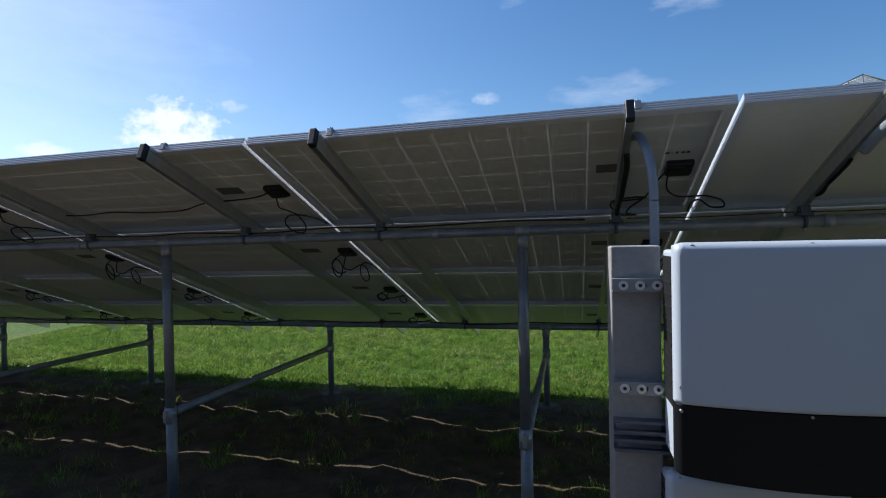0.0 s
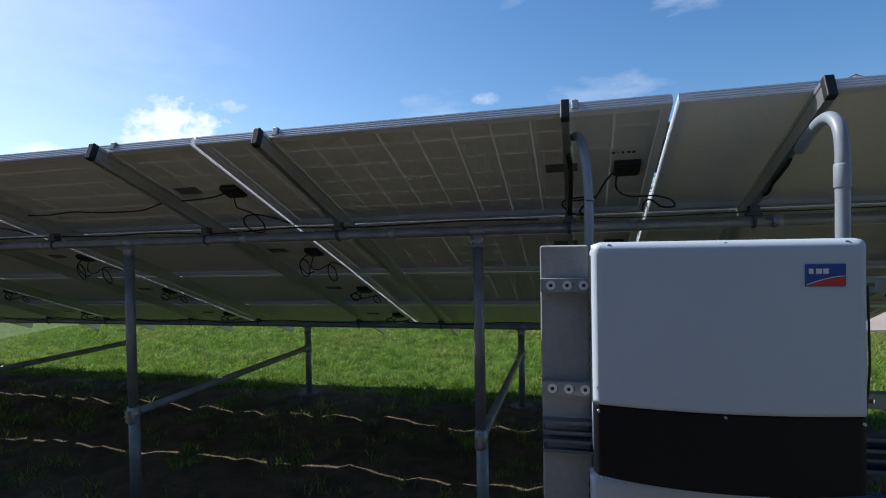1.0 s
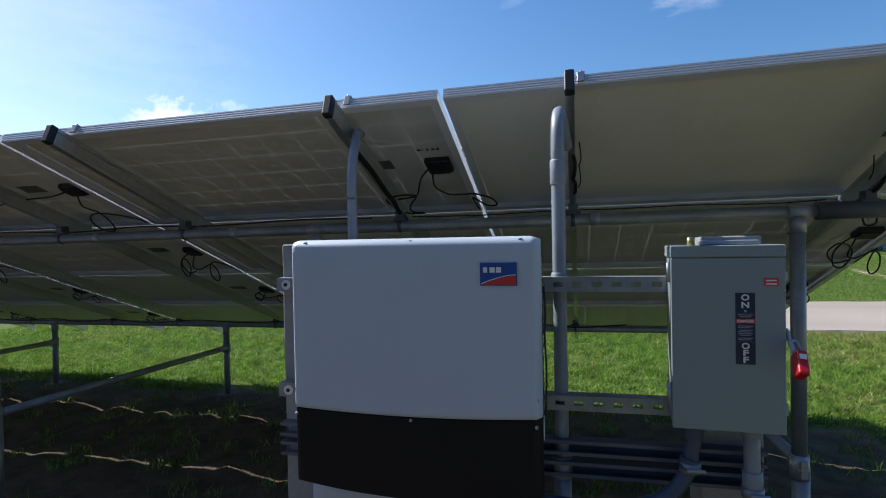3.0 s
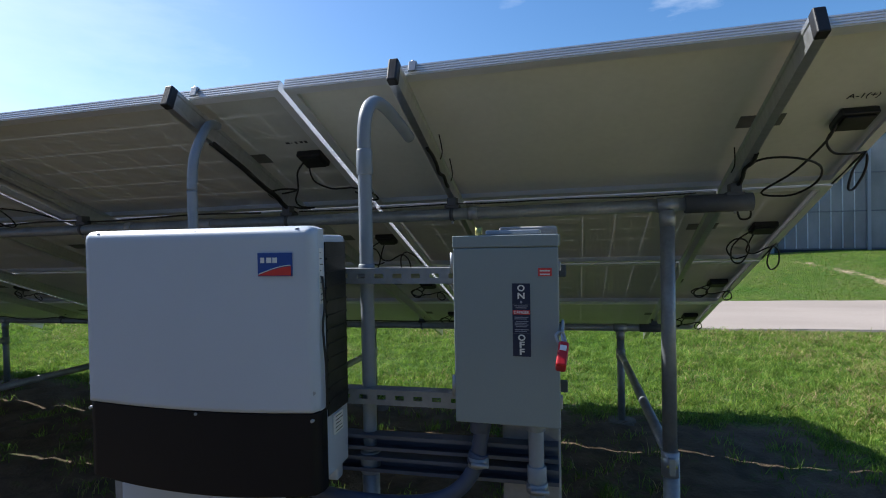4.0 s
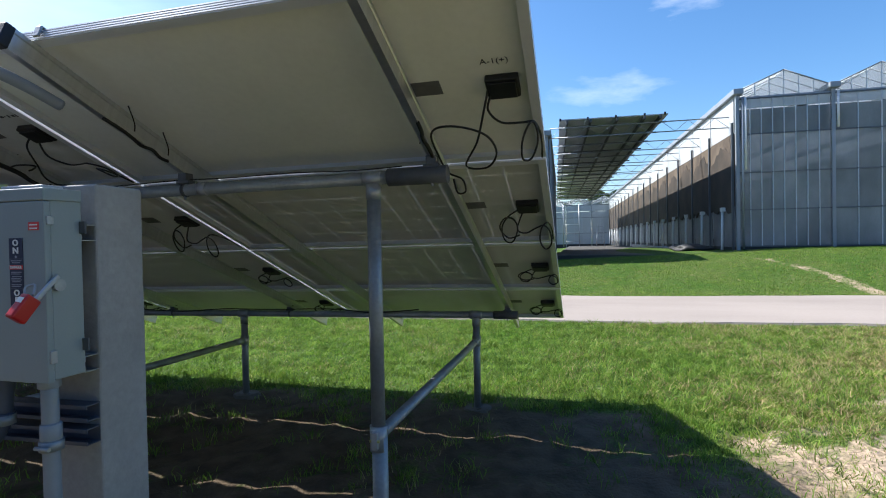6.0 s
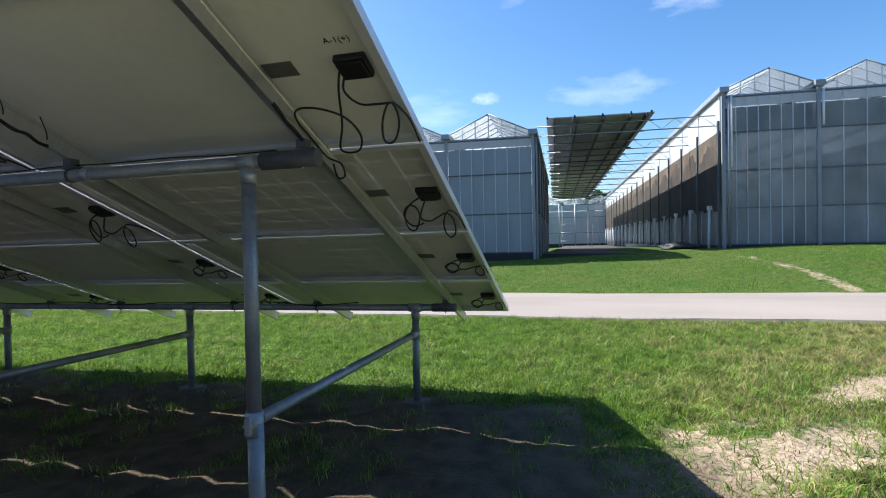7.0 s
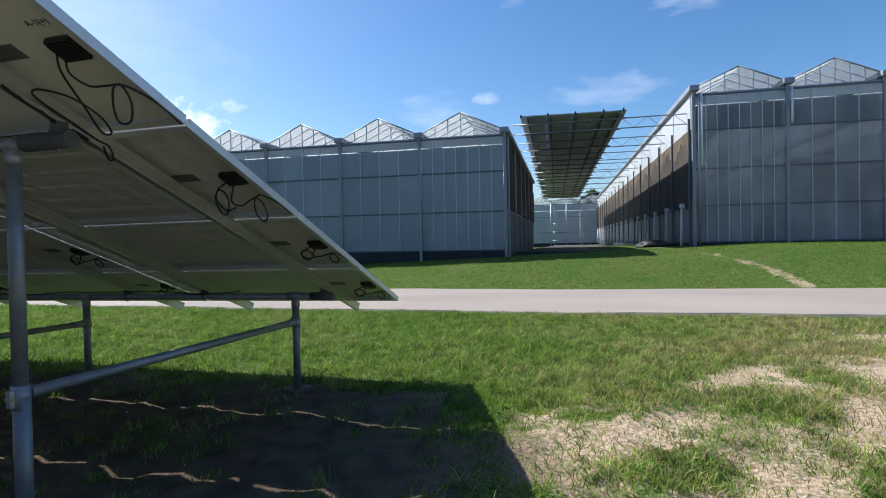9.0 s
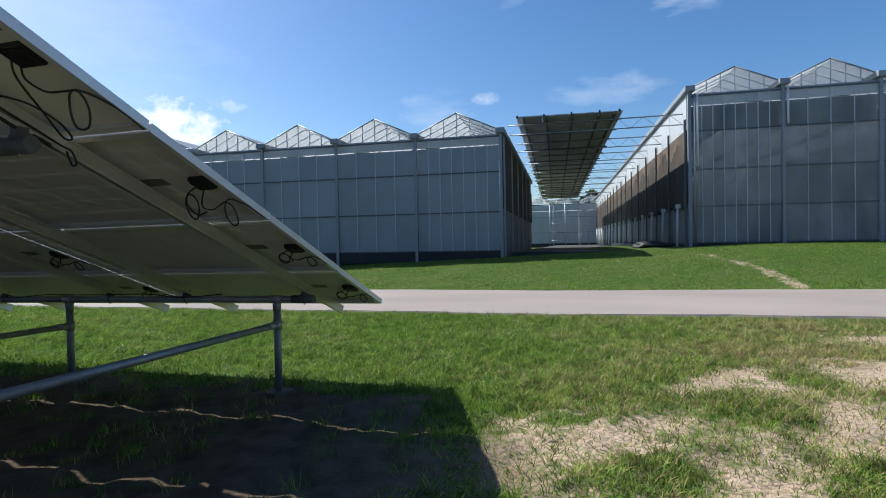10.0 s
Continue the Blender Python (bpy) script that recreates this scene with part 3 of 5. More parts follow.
# handwriting above the end panel's junction box
text("marking", "A-1(+)", 0.034, INK, plain_panel, pose(MOD_L - 0.13, 0.365, 0.0320, 180, 0, 0), bold=0.0)
for k, (w, h) in enumerate(((0.016, 0.012), (0.009, 0.003), (0.008, 0.016), (0.014, 0.011), (0.012, 0.015))):
    part("bar", boxed(MOD_L - 0.185 + k * 0.021, MOD_L - 0.185 + k * 0.021 + w, 0.365 - h / 2, 0.365 + h / 2, 0.0315, 0.0328), INK, panels["bundle"])

# cables strung along the pipes
rnd = random.Random(4)


def cable_run(label, y, z, x0, x1, sag, r, step):
    pts, x, k = [], x0, 0
    while x < x1:
        pts.append((x, y + rnd.uniform(-0.02, 0.02), z + RISE * x + (rnd.uniform(-sag, 0.0) if k % 2 else 0.0)))
        x, k = x + rnd.uniform(0.7, 1.3) * step, k + 1
    t = thing("cable", label, "cable", "string cables")
    part("sheath", tubed(bent(pts, 5), r, 6), CABLE, t)


cable_run("black string cable resting along the front cross pipe", FRONT_Y + 0.01, FRONT_Z + 0.052, -9.6, 0.25, 0.018, 0.005, 0.42)
cable_run("thin black cable resting along the front cross pipe", FRONT_Y + 0.02, FRONT_Z + 0.045, 0.25, 2.05, 0.014, 0.0028, 0.30)
cable_run("black string cable sagging over the rear cross pipe", REAR_Y - 0.06, REAR_Z + 0.05, -9.6, 2.0, 0.035, 0.005, 0.5)
for x, v0, v1, thick in ((0.195, 0.16, 0.80, 0.011), (1.003, 0.30, 0.62, 0.007), (2.125, 0.50, 0.86, 0.0075)):
    t = thing("cable", "black cable bundle tied under a support rail", "cable", "rail cables")
    pts = [on_slope(x + rnd.uniform(0.004, 0.016), v0 + (v1 - v0) * k / 7, -0.074 - rnd.uniform(0, 0.010)) for k in range(8)]
    part("sheath", tubed(bent(pts, 4), thick, 8), CABLE, t)
for x, v in ((1.03, 0.42), (1.03, 0.60), (0.18, 0.66), (2.10, 0.66)):
    t = thing("cable_tie", "black cable tie with its tail standing off the rail", "cable tie", "cable ties")
    a = on_slope(x, v, -0.06)
    part("tail", tubed(bent([a, a + Vector((0.01, -0.01, 0.03)), a + Vector((0.004, -0.03, 0.09))], 4), 0.0025, 5), CABLE, t)

# ---- equipment rack: concrete posts and strut channels ----
RACK_Y = 1.757
for x0, x1, ry in ((0.110, 0.262, 1.757), (1.332, 1.482, 1.795)):
    t = thing("concrete_post", "square pale concrete post with worn edges", "concrete post", "rack posts", at=pose((x0 + x1) / 2, ry + 0.072, 0, 0, 0, 1.5))
    w = (x1 - x0) / 2
    bm = boxed(-w, w, -0.075, 0.075, -0.05, 1.538, bevel=0.007)
    bmesh.ops.subdivide_edges(bm, edges=[e for e in bm.edges if e.calc_length() > 1], cuts=24)
    for v in bm.verts:
        v.co += Vector((noise.noise(v.co * 9), noise.noise(v.co * 9 + Vector((7, 0, 0))), 0)) * 0.0022
    part("shaft", bm, CONCRETE, t)


def strut(z, label, slotted, x0=0.115, x1=1.480):
    """A channel along the rack: slotted web to the front, or its open side with two lips."""
    t = thing("strut_channel", label, "strut channel", "strut channels", at=pose(x0, RACK_Y - 0.043, z, 0, 0, 1.7))
    length = x1 - x0
    if slotted:
        bm = boxed(0, length, 0, 0.003, -0.0205, -0.006)
        box(bm, 0, length, 0, 0.003, 0.006, 0.0205)
        x = 0.0
        while x < length:
            box(bm, x, min(x + 0.026, length), 0, 0.003, -0.006, 0.006)
            x += 0.0508
    else:
        bm = boxed(0, length, 0.038, 0.041, -0.0205, 0.0205)
        box(bm, 0, length, 0, 0.003, 0.011, 0.0205)
        box(bm, 0, length, 0, 0.003, -0.0205, -0.011)
    box(bm, 0, length, 0.003, 0.041, 0.018, 0.0205)
    box(bm, 0, length, 0.003, 0.041, -0.0205, -0.018)
    bmesh.ops.remove_doubles(bm, verts=bm.verts, dist=0.0001)
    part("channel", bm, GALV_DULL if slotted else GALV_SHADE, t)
    if slotted:
        for x in (0.032, 0.082, 0.132, length - 0.04):
            b = part("bolt", tubed([(x, -0.006, 0), (x, 0.001, 0)], 0.006, 6), BLACK_PLASTIC, t)
            part("washer", tubed([(x, -0.002, 0), (x, 0.0005, 0)], 0.015, 14), ALU_FRAME, b)
    return t


for z, label, slotted in ((1.414, "slotted galvanised strut channel bolted to the concrete posts", True), (1.088, "slotted galvanised strut channel bolted to the concrete posts", True),
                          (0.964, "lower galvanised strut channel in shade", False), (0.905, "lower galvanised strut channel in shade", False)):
    strut(z, label, slotted)


# ---- inverters ----
def inverter(label, m, half, depth, z_seam, z_top, z_bot):
    """Front cover of two pieces on a housing; local y is 0 at the front and runs back."""
    t = thing("inverter", label, "inverter", "inverters", at=m)
    # upper cover: crowned front, rounded rim
    def cover(z_of_bottom, z_of_top, sink, back):
        bm = bmesh.new()
        nx_, nz_ = 52, 44
        grid = []
        for j in range(nz_ + 1):
            row = []
            for i in range(nx_ + 1):
                u = i / nx_ * 2 - 1
                lo, hi = z_of_bottom(u), z_of_top(u)
                w = j / nz_
                z = lo + (hi - lo) * w
                edge = max(0, abs(u) - 0.962) / 0.038
                topedge = max(0, (z - (z_top - 0.022)) / 0.022) if z_top > 0 else 0
                y = sink + 0.004 * u * u + 0.020 * edge ** 2.2 + 0.022 * topedge ** 2.2
                row.append(bm.verts.new((u * half, y, z)))
            grid.append(row)
        for j in range(nz_):
            for i in range(nx_):
                bm.faces.new((grid[j][i], grid[j][i + 1], grid[j + 1][i + 1], grid[j + 1][i])).smooth = True
        loop = grid[0][:] + [r[-1] for r in grid[1:]] + grid[-1][-2::-1] + [r[0] for r in grid[-2:0:-1]]
        rear = [bm.verts.new((v.co.x, back, v.co.z)) for v in loop]
        for k in range(len(loop)):
            q = (k + 1) % len(loop)
            bm.faces.new((loop[k], loop[q], rear[q], rear[k]))
        bm.faces.new(rear[::-1])
        return bm

    seam = lambda u: z_seam - 0.010 * (1 - u * u)
    upper = part("upper_cover", cover(seam, lambda u: z_top - 0.008 * max(0, abs(u) - 0.93) / 0.07, 0.0, 0.054), WHITE_PAINT, t, "white powder-coated cover")
    part("lower_cover", cover(lambda u: z_bot - 0.026 * (1 - u * u), lambda u: seam(u) - 0.003, 0.004, 0.054), BLACK_COAT, t, "charcoal lower cover")
    part("housing", boxed(-half + 0.004, half - 0.006, 0.056, depth, z_bot + 0.01, z_top - 0.022, bevel=0.010), WHITE_PAINT, t, "white cast housing")
    for sx in (-1, 1):
        x0 = sx * (half - 0.0055)
        g = part("side_grille", boxed(min(x0, x0 + sx * 0.003), max(x0, x0 + sx * 0.003), 0.068, depth - 0.008, z_seam - 0.03, z_top - 0.040), BLACK_PLASTIC, t, "black ventilation grille")
        for k in range(11):
            z = z_seam + k * 0.036
            if z < z_top - 0.06:
                part("slat", boxed(min(x0, x0 + sx * 0.0055), max(x0, x0 + sx * 0.0055), 0.070, depth - 0.010, z, z + 0.006), BLACK_PLASTIC, g)
    for k in (-0.86, 0.02, 0.86):
        part("screw", tubed([(k * half, 0.030, z_top - 0.010), (k * half, 0.0105, z_top - 0.012)], 0.007, 10), GALV, t)
    for sx in (-1, 1):
        part("screw", tubed([(sx * (half - 0.012), 0.03, z_seam + 0.045), (sx * (half - 0.014), 0.0055, z_seam + 0.045)], 0.006, 10), GALV, t)
    for x, z in ((-half + 0.012, z_seam - 0.02), (half - 0.015, z_seam - 0.02), (0.0, z_seam - 0.02)):
        part("screw", tubed([(x, 0.02, z), (x, 0.001, z)], 0.004, 8), GALV, t)
    # maker's badge, without letters
    lx, lz, w, h = half - 0.146, z_top - 0.120, 0.090, 0.056
    badge = part("badge", boxed(lx, lx + w, -0.0012, 0.012, lz, lz + h), LOGO_BLUE, t, "blue and red badge")
    bm = bmesh.new()
    cols = 14
    lower = [bm.verts.new((lx + 0.002 + (w - 0.004) * k / cols, -0.0026, lz + 0.002)) for k in range(cols + 1)]
    curve = [bm.verts.new((lx + 0.002 + (w - 0.004) * k / cols, -0.0026, lz + 0.003 + 0.021 * math.sin(k / cols * 1.45))) for k in range(cols + 1)]
    for k in range(cols):
        bm.faces.new((lower[k], lower[k + 1], curve[k + 1], curve[k]))
    ret = bmesh.ops.extrude_face_region(bm, geom=bm.faces[:])
    bmesh.ops.translate(bm, vec=(0, 0.002, 0), verts=[v for v in ret["geom"] if isinstance(v, bmesh.types.BMVert)])
    part("swoosh", bm, LOGO_RED, badge)
    part("stripe", tubed([(lx + 0.003 + (w - 0.006) * k / cols, -0.0022, lz + 0.005 + 0.0215 * math.sin(k / cols * 1.45)) for k in range(cols + 1)], 0.0012, 5), LABEL_WHITE, badge)
    for k, bw in enumerate((0.010, 0.013, 0.012)):
        part("bar", boxed(lx + 0.008 + k * 0.016, lx + 0.008 + k * 0.016 + bw, -0.0024, 0.0, lz + 0.032, lz + 0.045), LABEL_WHITE, badge)
    for k in range(9):
        part("bar", boxed(-half + 0.022 + k * 0.0078, -half + 0.022 + k * 0.0078 + 0.0058, 0.010, 0.016, z_bot + 0.035, z_bot + 0.041), LABEL_WHITE, t)
    # rating labels on the side
    for y0, y1, z0, z1, lines in ((0.027, 0.050, z_top - 0.19, z_top - 0.055, 9), (0.095, 0.145, z_seam - 0.085, z_seam - 0.035, 5)):
        lab = part("label", boxed(half - 0.004, half + 0.0012, y0, y1, z0, z1), LABEL_WHITE, t, "white rating label")
        for k in range(lines):
            z = z0 + (z1 - z0) * (k + 0.6) / (lines + 0.4)
            part("bar", boxed(half + 0.0012, half + 0.0018, y0 + 0.004, y1 - 0.004 - 0.006 * (k % 3), z, z + 0.0022), INK, lab)
    part("seam_gasket", boxed(-half + 0.006, half - 0.004, 0.051, 0.059, z_bot + 0.004, z_top - 0.012, bevel=0.003), BLACK_PLASTIC, t)
    foot = part("mounting_foot", boxed(half - 0.10, half - 0.02, depth - 0.045, depth - 0.01, z_bot - 0.035, z_bot + 0.03, bevel=0.008), WHITE_PAINT, t)
    return t


inverter("white wall-mounted solar inverter with a charcoal lower cover and badge", pose(0.599, 1.537, 0, 0, 0, 1.6), 0.332, 0.198, 1.103, 1.548, 0.905)
inverter("second white inverter mounted under the first one", pose(0.502, 1.640, 0, 0, 0, 2.5), 0.243, 0.13, 0.42, 0.856, 0.24)

t = thing("cable", "thin black cable hanging down the side of the inverter", "cable", "inverter cables")
part("sheath", tubed(bent([(0.936, 1.578, 1.425), (0.939, 1.580, 1.36), (0.937, 1.574, 1.30), (0.940, 1.578, 1.22), (0.938, 1.584, 1.15), (0.936, 1.588, 1.10)], 5), 0.0028, 6), CABLE, t)

# ---- safety switch ----
sw = thing("safety_switch", "grey enamelled safety switch with a red-gripped handle", "electrical box", at=pose(1.240, 1.660, 1.066, 0, 0, -1.0))
W, H, D = 0.249, 0.450, 0.096
part("enclosure", boxed(0.004, W - 0.004, 0.016, D, 0.004, H - 0.006, bevel=0.004), GREY_PAINT, sw)
door = part("door", boxed(0.0, W, 0.0, 0.0155, 0.0, H - 0.03, bevel=0.003), GREY_PAINT, sw, "grey hinged door")
part("top_hood", boxed(-0.001, W + 0.001, -0.001, D - 0.002, H - 0.029, H, bevel=0.003), GREY_PAINT, sw)
for z in (0.06, 0.36):
    part("hinge", tubed([(-0.004, 0.012, z), (-0.004, 0.012, z + 0.05)], 0.006, 10), GALV, sw)
part("latch", boxed(W - 0.006, W + 0.005, 0.004, 0.020, 0.045, 0.075, bevel=0.002), GALV, sw)
part("latch", boxed(W - 0.006, W + 0.005, 0.004, 0.020, 0.365, 0.385, bevel=0.002), GALV, sw)
part("mounting_tab", boxed(W - 0.01, W + 0.014, D - 0.008, D - 0.002, 0.345, 0.375, bevel=0.002), SLEEVE, sw)
part("mounting_tab", boxed(W - 0.01, W + 0.014, D - 0.008, D - 0.002, 0.060, 0.090, bevel=0.002), SLEEVE, sw)
hub = part("hub_plate", boxed(0.075, 0.205, 0.030, 0.085, H, H + 0.012, bevel=0.004), GALV, sw, "bright hub plate on the lid")
part("ground_lug", tubed([(0.055, 0.05, H), (0.055, 0.05, H + 0.020)], 0.009, 10), BRASS, hub)
# the ON and OFF plate
part("on_plate", boxed(0.142, 0.184, -0.0012, 0.004, 0.288, 0.336), LABEL_NAVY, door, "dark blue ON plate")
part("danger_plate", boxed(0.142, 0.184, -0.0010, 0.004, 0.219, 0.2875), LABEL_NAVY, door)
part("danger_band", boxed(0.143, 0.183, -0.0018, 0.003, 0.2635, 0.2735), LABEL_RED, door)
for k, z in enumerate((0.2835, 0.279, 0.257, 0.253, 0.247, 0.243, 0.239, 0.235, 0.228, 0.224)):
    part("bar", boxed(0.147 + 0.003 * (k % 3 == 1), 0.179 - 0.004 * (k % 2), -0.0016, 0.003, z - 0.0009, z + 0.0009), BACK_PRINT, door)
part("emblem", tubed([(0.163, -0.0018, 0.2925), (0.163, 0.002, 0.2925)], 0.0032, 8), BACK_PRINT, door)
part("off_plate", boxed(0.142, 0.184, -0.0012, 0.004, 0.165, 0.2185), LABEL_NAVY, door, "dark blue OFF plate")
for letter, z, wide in (("O", 0.3245, 1.10), ("N", 0.3065, 1.22), ("O", 0.2085, 1.10), ("F", 0.192, 1.45), ("F", 0.1755, 1.45)):
    text("letter", letter, 0.0195, LABEL_WHITE, door, pose(0.163, -0.0018, z, 90, 0, 0), squeeze=wide, bold=0.03)
text("letter", "DANGER", 0.0088, LABEL_WHITE, door, pose(0.163, -0.0022, 0.2685, 90, 0, 0))
part("warning_sticker", boxed(0.203, 0.234, -0.0012, 0.004, 0.353, 0.372), LABEL_RED, door, "small red warning sticker")
for k in range(2):
    part("bar", boxed(0.207, 0.230, -0.0018, 0.003, 0.356 + k * 0.008, 0.359 + k * 0.008), LABEL_WHITE, door)
handle = part("handle", boxed(-0.004, 0.004, -0.006, 0.006, -0.045, 0.048, bevel=0.003, turn=pose(W + 0.007, -0.010, 0.214, -46, 0, 0)), GALV, sw, "bright metal operating lever")
part("pivot", tubed([(W - 0.002, 0.030, 0.225), (W + 0.006, 0.030, 0.225)], 0.014, 16), GALV, handle)
grip = part("grip", boxed(-0.0115, 0.0115, -0.019, 0.019, -0.029, 0.029, bevel=0.005, turn=pose(W + 0.008, -0.056, 0.181, -36, 8, 0)), RED, handle, "red plastic lock on the grip")
part("tag", boxed(-0.007, 0.007, -0.0205, -0.0185, 0.006, 0.018, turn=pose(W + 0.008, -0.056, 0.181, -36, 8, 0)), LABEL_WHITE, grip, "small white tag")
part("shackle", tubed(bent([(W + 0.000, -0.045, 0.205), (W - 0.006, -0.040, 0.225), (W + 0.008, -0.030, 0.230), (W + 0.016, -0.040, 0.208)], 4), 0.003, 8), GALV, handle)

# ---- conduits ----
def conduit(label, pts, r, mat, couplings=(), steps=6, straight=False):
    t = thing("conduit", label, "conduit", "conduits")
    part("pipe", tubed(pts if straight else bent(pts, steps), r, 16), mat, t)
    for c, axis, cr in couplings:
        c, axis = Vector(c), Vector(axis)
        part("coupling", tubed([c - axis, c - axis * 0.9, c + axis * 0.9, c + axis], [cr * 0.93, cr, cr, cr * 0.93], 16), mat, t)
    return t


conduit("blue-grey conduit rising from behind the rack to a rail", [(0.272, 1.94, 0.0), (0.272, 1.94, 0.8), (0.272, 1.94, 1.60), (0.272, 1.94, 1.70), (0.266, 1.965, 1.82), (0.245, 2.06, 1.935), (0.225, 2.14, 1.955)], 0.0165, CONDUIT)
conduit("grey conduit rising beside the inverter and arching over to a rail",
        [(0.969, 1.775, 0.88), (0.969, 1.775, 1.2), (0.969, 1.775, 1.70), (0.969, 1.775, 1.80), (0.970, 1.795, 1.868), (0.972, 1.850, 1.908), (0.976, 1.925, 1.912), (0.982, 2.02, 1.890), (0.990, 2.12, 1.856)],
        0.0188, CONDUIT, [((0.969, 1.775, 1.725), (0, 0, 0.035), 0.0220), ((0.969, 1.775, 1.425), (0, 0, 0.02), 0.0225), ((0.969, 1.775, 0.90), (0, 0, 0.03), 0.028)])
conduit("short dark pipe stub under the conduit foot", [(0.969, 1.775, 0.0), (0.969, 1.775, 0.88)], 0.024, GALV_DULL, straight=True)
conduit("dark blue-grey flexible conduit looping below the switch",
        [(1.305, 1.70, 1.070), (1.290, 1.70, 1.00), (1.280, 1.70, 0.945), (1.235, 1.69, 0.885), (1.16, 1.685, 0.850), (1.05, 1.68, 0.838), (0.92, 1.68, 0.840), (0.80, 1.70, 0.845)],
        0.019, FLEX, [((1.290, 1.70, 1.050), (0, 0, 0.018), 0.024), ((1.284, 1.70, 0.965), (0.004, 0, 0.014), 0.024)])
conduit("grey conduit dropping from the switch into the ground", [(1.428, 1.705, 1.075), (1.430, 1.705, 0.5), (1.430, 1.705, 0.0)], 0.0185, CONDUIT, [((1.429, 1.705, 0.935), (0, 0, 0.022), 0.023), ((1.428, 1.705, 1.055), (0, 0, 0.012), 0.024)])
for x, y, z in ((1.429, 1.705, 0.905), (1.286, 1.70, 0.958), (0.969, 1.775, 1.414)):
    t = thing("pipe_clamp", "galvanised strut pipe clamp with a bolt", "pipe clamp", "pipe clamps", at=pose(x, y, z))
    part("band", tubed([(0, 0, -0.012), (0, 0, 0.012)], 0.026, 16), GALV_DULL, t)
    part("bolt", tubed([(-0.012, -0.03, 0), (0.03, -0.03, 0)], 0.005, 8), GALV, t)

# ---- greenhouses ----
def sheet_material(name, colour, rough, through, vary=0.10, per_object=0.06, second=None):
    """Ribbed translucent cladding."""
    m = material(name, colour, rough, 0, vary, 1.3, 0.05, 30, per_object=per_object, world=True, stretch=(0.9, 0.9, 0.45), second=second, spread=0.8)
    n, l = m.node_tree.nodes, m.node_tree.links
    tr = n.new("ShaderNodeBsdfTranslucent")
    tr.inputs[0].default_value = (*[min(1, c * 1.15) for c in colour], 1)
    mx = n.new("ShaderNodeMixShader")
    mx.inputs[0].default_value = through
    l.new(n["Principled BSDF"].outputs[0], mx.inputs[1]), l.new(tr.outputs[0], mx.inputs[2])
    l.new(mx.outputs[0], n["Material Output"].inputs[0])
    return m


CLAD = sheet_material("grey_cladding_sheet", (0.40, 0.45, 0.47), 0.22, 0.14, 0.10, 0.07, (0.30, 0.34, 0.37))
# its light and dark mottling puts blurred reflections into the colour
CLAD_TALL = sheet_material("clear_cladding_sheet", (0.46, 0.48, 0.47), 0.14, 0.16, 0.14, 0.16, (0.16, 0.18, 0.185))
ctn, ctl = CLAD_TALL.node_tree.nodes, CLAD_TALL.node_tree.links
ct_mix, ct_clear = ctn.new("ShaderNodeMixShader"), ctn.new("ShaderNodeBsdfTransparent")
ct_mix.inputs[0].default_value = 0.32
ctl.new(ctn["Material Output"].inputs[0].links[0].from_socket, ct_mix.inputs[1]), ctl.new(ct_clear.outputs[0], ct_mix.inputs[2])
ctl.new(ct_mix.outputs[0], ctn["Material Output"].inputs[0])
CLAD_WHITE = sheet_material("white_cladding_sheet", (0.66, 0.68, 0.68), 0.35, 0.22)
CLAD_FAR = sheet_material("far_cladding_sheet", (0.50, 0.53, 0.55), 0.35, 0.15)
ROOF = sheet_material("white_roof_sheet", (0.78, 0.80, 0.80), 0.3, 0.6)
GABLE = bpy.data.materials.new("clear_gable_glass")
GABLE.use_nodes = True
gn, gl = GABLE.node_tree.nodes, GABLE.node_tree.links
gmix, gclear = gn.new("ShaderNodeMixShader"), gn.new("ShaderNodeBsdfTransparent")
gmix.inputs[0].default_value = 0.12
gn["Principled BSDF"].inputs["Base Color"].default_value, gn["Principled BSDF"].inputs["Roughness"].default_value = (0.62, 0.66, 0.68, 1), 0.12
gl.new(gclear.outputs[0], gmix.inputs[1]), gl.new(gn["Principled BSDF"].outputs[0], gmix.inputs[2])
gl.new(gmix.outputs[0], gn["Material Output"].inputs[0])
EAVE = sheet_material("pale_eave_sheet", (0.66, 0.69, 0.70), 0.2, 0.45)
BAR = material("aluminium_glazing_bar", (0.64, 0.67, 0.69), 0.45, 0.3, 0.10, 2)
STEEL = material("weathered_steel_column", (0.34, 0.37, 0.40), 0.5, 0.4, 0.15, 1.5)
GIRT = material("dark_girt", (0.11, 0.125, 0.14), 0.6, 0.0, 0.1, 2)
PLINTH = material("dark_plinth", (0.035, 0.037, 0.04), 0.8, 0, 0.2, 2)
PAD = material("brown_cooling_pad", (0.032, 0.026, 0.021), 0.95, 0, 0.35, 1.2, 0.3, 25, second=(0.075, 0.058, 0.043))
PAD_TAN = material("tan_cooling_pad", (0.15, 0.115, 0.08), 0.95, 0, 0.3, 1.2, 0.3, 25, second=(0.08, 0.06, 0.044))
BASE = material("grey_base_sheet", (0.20, 0.21, 0.23), 0.6, 0, 0.2, 1.5)
PIPE_WHITE = material("white_plastic_pipe", (0.82, 0.82, 0.81), 0.4, 0, 0.06, 3)
SLAB = material("alley_soil", (0.085, 0.078, 0.068), 0.9, 0, 0.2, 0.7, 0.2, 20)


